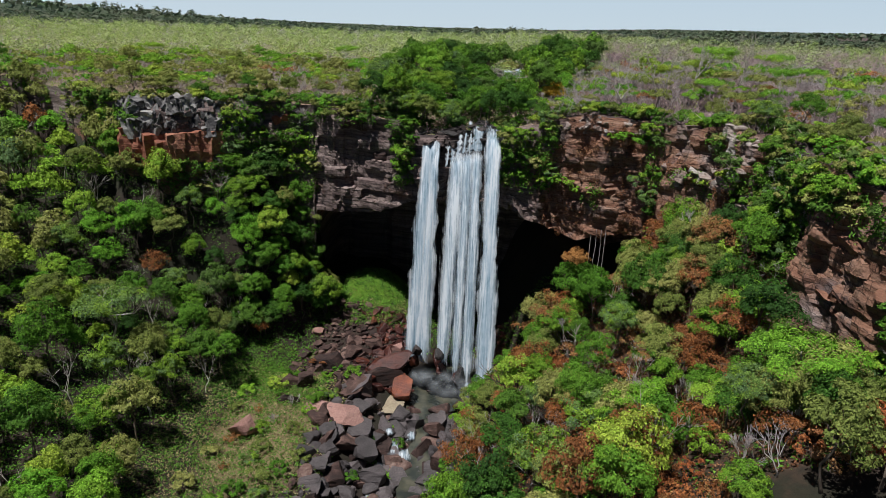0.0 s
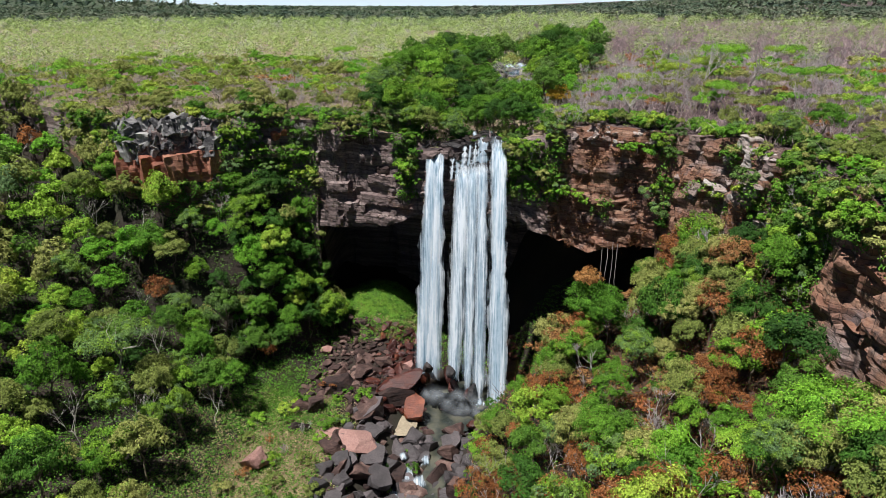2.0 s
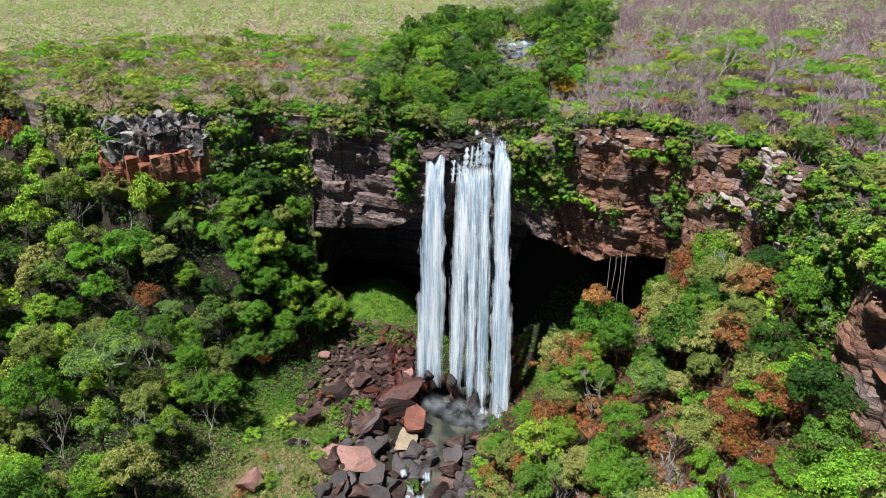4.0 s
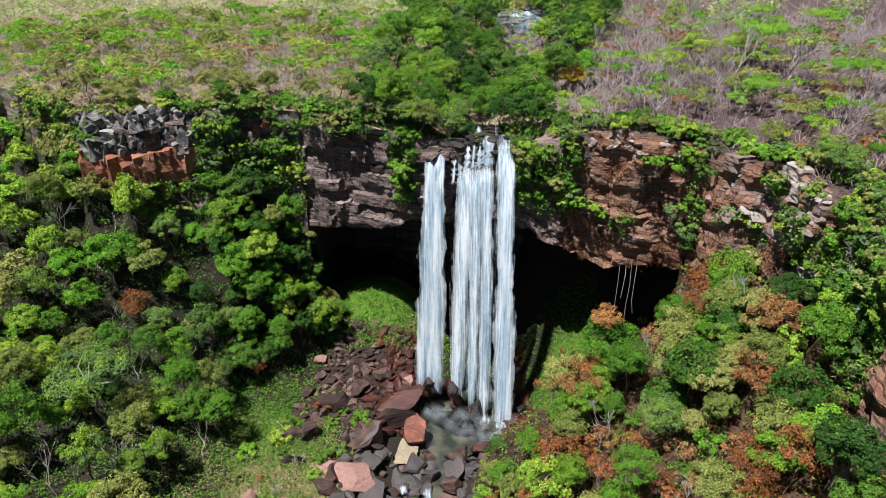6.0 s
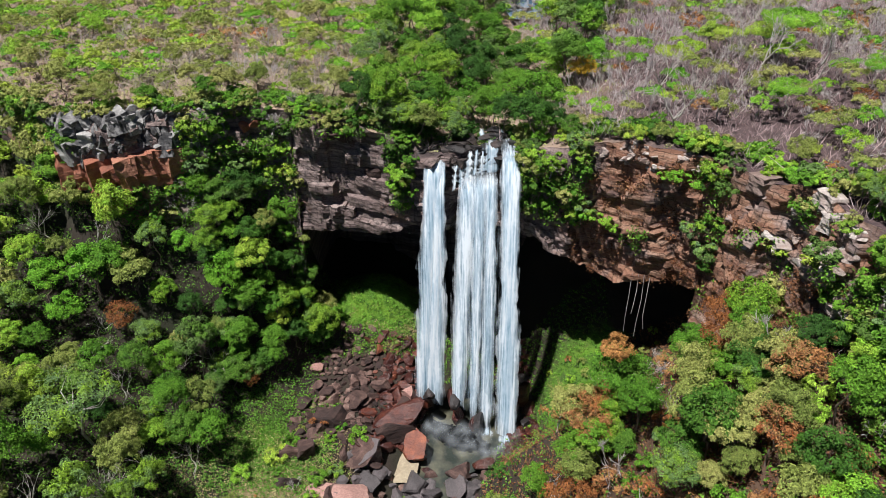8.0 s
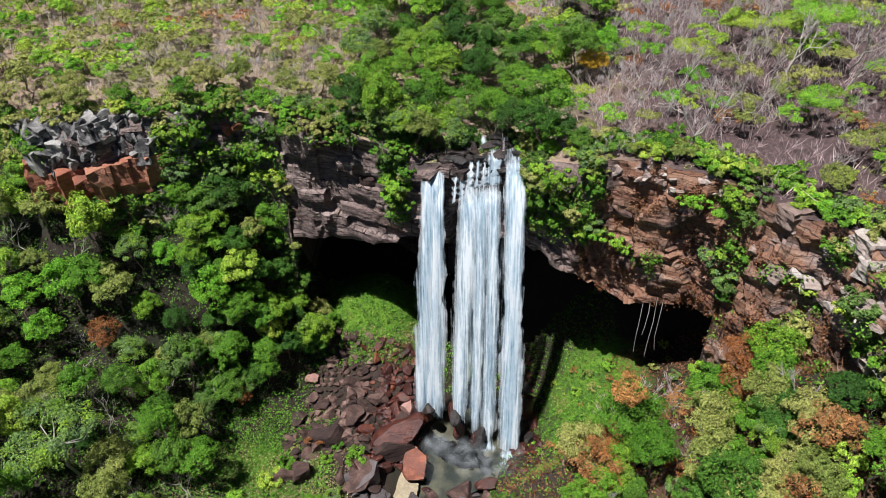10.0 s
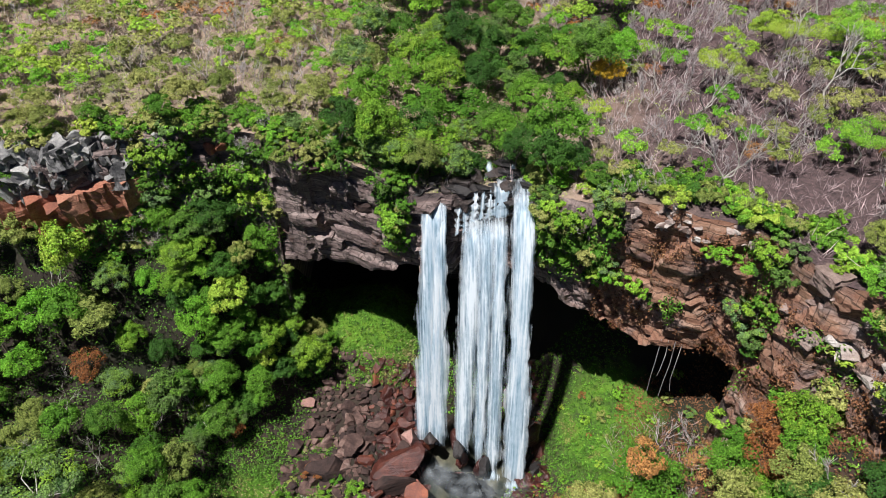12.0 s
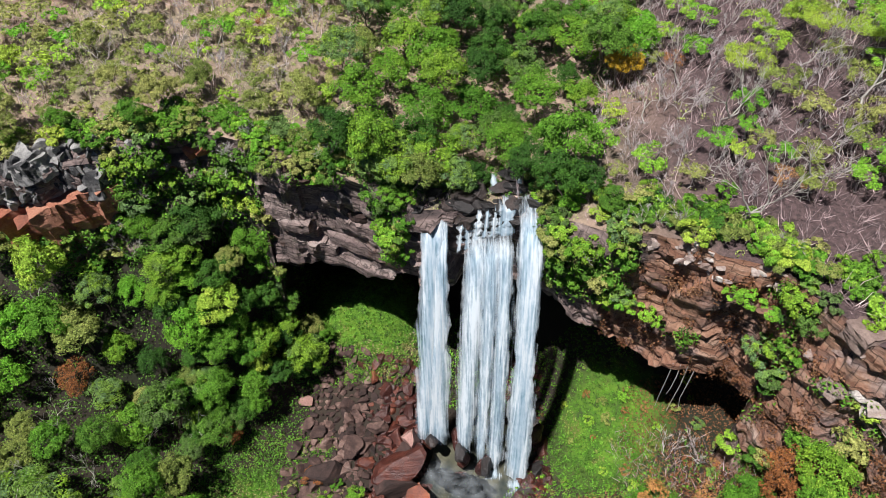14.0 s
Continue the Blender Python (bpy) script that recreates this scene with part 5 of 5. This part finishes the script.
for x, y in scatter(1300, (8, 140, 38, 200), 2.25, table_east, seed=25):
    d, _ = rim_at(x, y)
    if d < 8:
        form, tint = pick(((("shrub", "bright"), 16), (("shrub", "mid"), 22), (("thin", "olive"), 20), (("tree", "mid"), 12), (("bare", "grey"), 14), (("shrub", "dry"), 10), (("tree", "olive"), 8)))
        plant(form, tint, x, y, random.uniform(0.5, 0.85))
    else:
        form, tint = pick(((("bare", "grey"), 46), (("brush", "grey"), 12), (("snag", "grey"), 5), (("thin", "olive"), 20), (("thin", "bright"), 18), (("umbrella", "bright"), 2), (("thin", "dry"), 4), (("tree", "bright"), 2), (("shrub", "dry"), 4)))
        plant(form, tint, x, y, random.uniform(0.65, 1.05) * (0.7 if form == "umbrella" else 1.0))


# bushes rooted in the ledges of the cliff; some faces stay bare
def bare_face(x, y, z):
    if -21 < x < -7.5 and y > 100:
        return z < 38.5
    if -7.5 <= x < 9.5 and y > 100:
        return x > -4 or z < 29
    if 9.0 <= x < 21.5 and y > 94 and z < 30.6:
        return True
    if -50.5 < x < -37 and z > 31:
        return True
    if -31 < x < -26 and 36 < z < 39:
        return True
    if 17.5 < x < 29.5 and y > 91:
        return hash01(math.floor(x / 2.2), math.floor(z / 2.5), 91) > 0.10
    if x > 29 and 75 < y < 91:
        return hash01(math.floor(y / 2.5), math.floor(z / 2.5), 92) > (0.2 if z > 36 else 0.4)
    return x > 30 and 47 < y < 63 and 24 < z < 39


def cliff_green():
    grid, outward = CLIFF_GRID[0]
    r = random.Random(61)
    clumps, placed = [], 0
    for _ in range(5200):
        row, col = r.randrange(3, len(grid)), r.randrange(grid.shape[1])
        x, y, z = grid[row, col]
        if not near_view(x, y) or z < valley(x, y) + 0.5 or bare_face(x, y, z):
            continue
        o = outward[col]
        if placed < 420 and r.random() < 0.30:
            form, tint = pick(((("shrub", "mid"), 30), (("shrub", "dark"), 24), (("shrub", "olive"), 20), (("shrub", "bright"), 13), (("brush", "grey"), 8)))
            plant(form, tint, x - o[0] * 0.4, y - o[1] * 0.4, r.uniform(0.55, 1.05), z=z - 0.5)
            placed += 1
        else:
            clumps.append((x - o[0] * 0.3, y - o[1] * 0.3, z))
    rr = np.random.default_rng(62)
    v, f = leaves(clumps, rr.uniform(0.5, 1.0, len(clumps)), 34, 0.18, rr, 1.3)
    tagged(new("creepers", mesh_of("creepers", v, f, LEAF["herb"])), "green creepers and ferns hanging on the cliff face", "creepers", kind="stuff")


cliff_green()


# a fringe of bushes along the rim
def rim_fringe():
    r = random.Random(63)
    n = 0
    while n < 330:
        k = r.randrange(len(RIM_P))
        d = r.uniform(-0.6, 4.0)
        x, y = float(RIM_P[k, 0] + RIM_OUT[k, 0] * d), float(RIM_P[k, 1] + RIM_OUT[k, 1] * d)
        if y < 45 or x < -70 or not near_view(x, y) or -4.0 < x < 9.4 or (-50 < x < -38 and d < 1) or (17 < x < 29 and d < 0.3) or (x > 29 and 76 < y < 90 and d < 1 and r.random() < 0.6):
            continue
        z = float(RIM_P[k, 2]) - 0.5 if d < 0.6 else float(plateau(x, y)) - 0.2
        tint = pick((("mid", 24), ("olive", 26), ("bright", 24), ("dark", 8), ("dry", 2))) if x > 0 else pick((("mid", 32), ("olive", 30), ("bright", 14), ("dark", 18)))
        plant("shrub", tint, x, y, r.uniform(0.45, 1.0), z=z)
        n += 1


rim_fringe()

# bushes on the dry clearing and along the stream
def clearing(x, y, r):
    return -13 > x - stream_x(y) > -26 and 58 < y < 94


for x, y in scatter(34, (-36, -10, 58, 94), 2.2, clearing, seed=27):
    form, tint = pick(((("shrub", "mid"), 30), (("shrub", "bright"), 12), (("shrub", "olive"), 25), (("shrub", "dry"), 15), (("brush", "grey"), 18)))
    plant(form, tint, x, y, random.uniform(0.4, 0.95))
for x, y in scatter(24, (-12, 8, 60, 84), 2.5, lambda x, y, r: 3 < abs(x - stream_x(y)) < 9, seed=28):
    plant("shrub", pick((("mid", 5), ("bright", 2), ("dark", 3))), x, y, random.uniform(0.4, 0.8))
for x, y, s in ((-6.2, 111.5, 1.35), (-1.6, 111.8, 1.3), (-9.5, 113.5, 0.85), (2.5, 111, 0.8), (13.5, 106.5, 0.7), (15.5, 103.8, 0.6)):
    plant("tree", "mid" if s > 0.9 else "dark", x, y, s * 0.95, keep=True, high=0.72 if s > 1 else 1.0)

for x, y in scatter(34, (10, 30, 86, 104), 1.6, lambda x, y, r: x > 11, seed=29):
    plant("shrub", pick((("mid", 4), ("bright", 3), ("olive", 3), ("dry", 2))), x, y, random.uniform(0.25, 0.55), z=float(valley(x, y)) - 0.1)

# bushes on the grassy ledges of the eastern face
for x, y, z, k in ((15.6, 99.4, 32.0, 0.5), (16.9, 98.9, 32.2, 0.6), (18.2, 98.4, 32.2, 0.65), (19.4, 97.8, 32.0, 0.6), (20.4, 97.4, 31.2, 0.5), (24.6, 94.2, 39.6, 0.55), (26.0, 93.2, 39.8, 0.65), (27.2, 92.2, 39.6, 0.5),
                   (28.2, 92.6, 33.6, 0.8), (29.6, 91.4, 34.2, 0.95), (30.8, 90.4, 34.4, 0.85), (29.8, 91.0, 36.0, 0.6)):
    plant("shrub", "bright" if x < 28 else "mid", x, y, k, z=z, keep=True)
# growth behind the lip
for x, y, k in ((-3.2, 110.6, 0.8), (-0.4, 110.9, 0.7), (1.4, 111.8, 0.9), (4.4, 111.6, 0.8), (5.4, 112.8, 0.9), (7.6, 111.9, 0.8), (9.6, 109.6, 0.8), (8.6, 113.0, 0.9), (-5.0, 110.2, 0.7), (2.6, 113.2, 0.9), (-2.4, 112.8, 0.9), (10.8, 111.0, 0.8)):
    plant("shrub", "dark" if k > 0.75 else "mid", x, y, k, keep=True)
# trees that stand out
plant("umbrella", "bright", 27.6, 41.5, 1.0, i=0, keep=True)
plant("umbrella", "bright", 24.5, 46.0, 0.7, i=1, keep=True)
plant("tree", "dark", 31.2, 55.5, 1.1, i=2, keep=True)
plant("snag", "grey", 40.5, 112.0, 1.25, i=1, keep=True)
plant("snag", "grey", 33.0, 104.0, 0.9, i=2, keep=True)
plant("snag", "grey", 26.6, 100.6, 1.0, i=0, keep=True)
plant("snag", "grey", -36.5, 76.5, 1.0, i=3, keep=True, lean=22.0)
plant("snag", "grey", -47.0, 92.0, 0.9, i=2, keep=True, lean=14.0)
plant("snag", "grey", -33.0, 99.0, 0.75, i=0, keep=True, lean=14.0)
plant("tree", "yellow", 20.2, 124.5, 0.75, i=1, keep=True)
for x, y in ((25.2, 92.8), (28.2, 90.8)):
    plant("bare", "grey", x, y, random.uniform(0.8, 1.0), z=float(valley(x, y)) - 0.2, keep=True)
plant("umbrella", "mid", -44.5, 85.8, 1.35, i=3, keep=True)
plant("umbrella", "bright", 46, 118, 1.0, i=2, keep=True)
set_out()


def orange_topped_tree():
    t = tagged(new("tree"), "green tree with an orange withered top below the cliff", "tree", group="trees")
    w, l, _ = tree_parts(777, 9.6, 3.6, 3.8, 120, 70, 0.125)
    part("trunk", mesh_of("trunk", *w, BARK, True), t)
    part("crown", mesh_of("crown", *l, LEAF["mid"]), t)
    r = np.random.default_rng(5)
    c, rad, lead = crown_lobes(r, 48, 2.1, 1.0, 8.9)
    part("dry_top", mesh_of("dry_top", *leaves(c - (0.5, 0, 0), rad * 1.1, 50, 0.12, r, lead=lead), LEAF["orange"]), t, "orange withered top of the crown")
    t.location = (18.6, 81.2, 17.6)


orange_topped_tree()


# ---- woods further back, undergrowth ----
def woods(name, box, gap, rx, rz, per, size, tint, label, rule, seed, lift=1.6, n=20000):
    r = np.random.default_rng(seed)
    pts = np.array(scatter(n, box, gap, rule, n * 6, seed))
    z = height(pts[:, 0], pts[:, 1])
    k = r.uniform(0.5, 1.35, len(pts))
    c = np.c_[pts, z + lift * k]
    c = np.repeat(c, 3, 0) + r.normal(size=(3 * len(c), 3)) * (rx * 0.45, rx * 0.45, rz * 0.35)
    v, f = leaves(c, np.repeat(k, 3) * rx * 0.7, max(1, per // 3), size, r, rz / rx, jitter=0.22, up=0.55)
    ob = new(name, mesh_of(name, v, f, LEAF[tint]))
    return tagged(ob, label, "woods", kind="stuff")


def back_rule(lo, hi):
    def rule(x, y, r):
        d = float(rim_at(x, y)[0])
        return lo < d < hi and abs(x) < 0.74 * y + 10
    return rule


def dry_side(x, y):
    """The grey, half-burnt scrub east of the creek."""
    return x > 22 + 0.22 * (y - 108) + 14 * float(fbm(np.array(x * 0.02), np.array(y * 0.02), 97, 2))


def leafy_part(lo, hi):
    rule = back_rule(lo, hi)
    return lambda x, y, r: rule(x, y, r) and (not dry_side(x, y) or hash01(math.floor(x / 6), math.floor(y / 6), 99) < 0.16)


def dry_part(lo, hi):
    rule = back_rule(lo, hi)
    return lambda x, y, r: rule(x, y, r) and dry_side(x, y)


woods("woods", (-260, 260, 90, 360), lambda x, y: 3.6 + 5.2 * hash01(round(x), round(y), 98), 2.9, 2.9, 210, 0.25, "far", "light green scrub woodland on the tableland", leafy_part(66, 230), 31)
woods("woods", (-460, 460, 250, 620), lambda x, y: 5.5 + 7.5 * hash01(round(x), round(y), 98), 4.0, 3.6, 138, 0.44, "far", "light green woodland further back on the tableland", leafy_part(225, 470), 32)
woods("woods", (-900, 900, 480, 1300), 15, 6.2, 3.2, 36, 1.7, "farther", "darker woods far back on the tableland", back_rule(460, 1200), 33, 1.8, 8000)
woods("woods", (-2600, 2600, 1200, 3600), 46, 16, 4.5, 15, 5.4, "farther", "distant dark woods towards the horizon", lambda x, y, r: abs(x) < 0.74 * y, 34, 1.0, 5000)


woods("woods", (-1250, -420, 1300, 1560), 60, 7, 6.5, 60, 2.2, "farther", "scattered tall trees on the skyline hill", lambda x, y, r: True, 35, 6.0, 40)


def undergrowth(name, n, box, gap, rx, per, size, tint, rule, seed, label, lie=height):
    r = np.random.default_rng(seed)
    pts = np.array(scatter(n, box, gap, rule, n * 12, seed))
    c = np.c_[pts, lie(pts[:, 0], pts[:, 1]) + 0.15]
    v, f = leaves(c, rx * r.uniform(0.6, 1.3, len(c)), per, size, r, 0.6, up=0.8)
    tagged(new(name, mesh_of(name, v, f, LEAF[tint])), label, "undergrowth", kind="stuff")


undergrowth("undergrowth", 5600, (-105, -16, 45, 122), 0.95, 1.35, 40, 0.16, "dark", lambda x, y, r: float(rim_at(x, y)[0]) < -0.5 and not rubble_zone(x, y, r) and abs(x - stream_x(y) + 3) > 8, 41, "seedlings and shrubs in the gaps of the wood")
undergrowth("undergrowth", 2200, (-16, 45, 36, 118), 1.0, 0.8, 16, 0.19, "herb", lambda x, y, r: float(rim_at(x, y)[0]) < -0.5 and not rubble_zone(x, y, r) and abs(x - stream_x(y) + 3) > 8, 41, "green herbs and seedlings covering the valley slopes")
undergrowth("herbs", 1300, (9, 27, 88, 112), 0.5, 0.42, 24, 0.12, "herb", lambda x, y, r: x > 11.4 + 0.1 * abs(y - 100) and x < 24, 42, "bright green herbs on the damp bank beside the fall", valley)
undergrowth("herbs", 800, (-22, -2, 107, 124), 0.55, 0.75, 36, 0.13, "herb", lambda x, y, r: True, 43, "green herbs on the mound under the overhang", valley)
undergrowth("undergrowth", 1300, (-20, 40, 106, 190), 1.1, 1.0, 20, 0.19, "dark", lambda x, y, r: gallery(x, y, r), 56, "dark seedlings and ferns under the trees along the creek")
undergrowth("dry_grass", 220, (-20, -3, 108, 115), 0.5, 0.45, 18, 0.11, "straw", lambda x, y, r: y < 112.5 + 1.5 * math.sin(x) and hash01(math.floor(x / 1.6), math.floor(y / 1.6), 102) > 0.4, 58, "straw-coloured dry grass on the foot of the green mound", valley)
undergrowth("herbs", 520, (-4, 11, 105, 120), 0.6, 0.6, 24, 0.14, "herb", lambda x, y, r: True, 57, "green ferns in the spray behind the fall", valley)
undergrowth("dry_grass", 2600, (-36, -12, 58, 93), 0.45, 0.4, 14, 0.10, "straw", lambda x, y, r: x - stream_x(y) < -11.5, 44, "straw-coloured dry grass on the clearing by the stream")
undergrowth("scrub", 6500, (-150, 140, 40, 215), 1.2, 0.7, 16, 0.14, "scrub", lambda x, y, r: 0.5 < float(rim_at(x, y)[0]) < 75 and near_view(x, y) and not (x > 12 and hash01(math.floor(x / 5), math.floor(y / 5), 100) > 0.3), 45, "low dry scrub and grass on the tableland")


undergrowth("scrub", 5200, (-230, 20, 150, 330), 2.2, 1.1, 8, 0.34, "scrub", lambda x, y, r: 70 < float(rim_at(x, y)[0]) < 190 and near_view(x, y) and not dry_side(x, y), 55, "pale dry scrub between the trees of the tableland")
undergrowth("scrub", 3000, (-95, 0, 100, 175), 0.8, 0.5, 12, 0.15, "scrub", lambda x, y, r: 0.5 < float(rim_at(x, y)[0]) < 55 and near_view(x, y), 49, "pale grey-green low scrub and grass near the rim")


def twigs(name, n, box, gap, rule, seed, label, tall=1.5, per=16, tint="grey"):
    """Tangles of thin leafless stems, each a narrow blade."""
    r = np.random.default_rng(seed)
    pts = np.array(scatter(n, box, gap, rule, n * 8, seed))
    k = len(pts) * per
    base = np.repeat(np.c_[pts, height(pts[:, 0], pts[:, 1])], per, 0) + r.normal(size=(k, 3)) * (0.25, 0.25, 0)
    d = r.normal(size=(k, 3)) * (0.55, 0.55, 0.25) + (0, 0, 0.9)
    ln = np.repeat(r.uniform(0.5, 1.3, len(pts)), per)[:, None] * r.uniform(0.5, 1.2, (k, 1)) * tall
    tip = base + d * ln
    mid = base + d * ln * 0.5 + r.normal(size=(k, 3)) * 0.12
    s = np.cross(d, r.normal(size=(k, 3)))
    s /= np.linalg.norm(s, axis=1)[:, None]
    w = r.uniform(0.016, 0.040, (k, 1))
    v = np.stack([base - s * w, mid - s * w * 0.9, tip, mid + s * w * 0.9], 1).reshape(-1, 3)
    tagged(new(name, mesh_of(name, v, np.arange(4 * k).reshape(-1, 4), LEAF[tint])), label, "scrub", kind="stuff")


twigs("twigs", 5200, (-150, 140, 40, 215), 1.35, lambda x, y, r: 0.5 < float(rim_at(x, y)[0]) < 80 and near_view(x, y) and not gallery(x, y, r), 51, "leafless grey and lilac brush on the tableland", 1.7)
twigs("twigs", 5200, (10, 330, 90, 460), 2.6, dry_part(60, 340), 54, "grey leafless stems of the dry woodland east of the creek", 3.0, 10)
twigs("twigs", 900, (5, 40, 40, 90), 1.3, lambda x, y, r: float(rim_at(x, y)[0]) < -1 and x - stream_x(y) > 7, 52, "dry brown stems between the bushes of the slope", 1.7, 14, "litter")


undergrowth("leaf_litter", 1700, (20, 34, 79, 103), 0.4, 0.32, 13, 0.11, "litter", lambda x, y, r: x > 21 + 0.2 * abs(y - 95), 46, "brown leaf litter and dead stems on the slope below the overhang", valley)
twigs("twigs", 90, (20, 33, 84, 98), 0.9, lambda x, y, r: float(rim_at(x, y)[0]) < -0.5, 53, "dead stems on the brown slope", 1.6, 10, "grey")
undergrowth("leaf_litter", 2600, (4, 40, 36, 90), 0.7, 0.5, 18, 0.12, "litter", lambda x, y, r: float(rim_at(x, y)[0]) < -0.5 and x - stream_x(y) > 5, 47, "rusty leaf litter and low dead growth on the eastern slope")


def dry_hangings():
    grid, outward = CLIFF_GRID[0]
    r = random.Random(81)
    spots = []
    for _ in range(3200):
        row, col = r.randrange(2, len(grid)), r.randrange(grid.shape[1])
        x, y, z = grid[row, col]
        if (16 < x < 30 and y > 91 and z > 24 or x > 28 and 76 < y < 92 and 24 < z < 38) and hash01(math.floor(x / 1.7), math.floor(z / 2.1), 83) > 0.5:
            o = outward[col]
            spots.append((x - o[0] * 0.15, y - o[1] * 0.15, z))
    rr = np.random.default_rng(82)
    v, f = leaves(spots, rr.uniform(0.3, 0.7, len(spots)), 30, 0.12, rr, 1.4)
    tagged(new("dry_growth", mesh_of("dry_growth", v, f, LEAF["litter"])), "withered brown growth hanging on the ochre cliff face", "dry growth", kind="stuff")


dry_hangings()
undergrowth("herbs", 900, (-31, -15, 83, 100), 0.5, 0.5, 24, 0.115, "herb", lambda x, y, r: x < -17 - 0.35 * abs(y - 95) + r.uniform(-2, 2) + 3, 48, "bright green creeping herbs beside the rubble")


VINES = ((23.2, 95.8, 9.0), (23.9, 95.6, 6.0), (24.6, 95.4, 9.5), (25.2, 95.0, 8.0))


def hanging_vine(x, y, z, length, seed):
    r = np.random.default_rng(seed)
    p = np.array([(x, y, z), (x + r.normal() * 0.07, y, z - length * 0.4), (x + r.normal() * 0.12, y + r.normal() * 0.1, z - length * 0.75), (x + r.normal() * 0.15, y, z - length)])
    ob = new("vine", mesh_of("vine", *tube(p, [0.05, 0.045, 0.04, 0.03], 5), BARK_GREY, True))
    tagged(ob, "thin pale root hanging down from the overhang", "vine", group="hanging roots")


for n, (x, y, length) in enumerate(VINES):
    hanging_vine(x, y, 26.4, length, 200 + n)
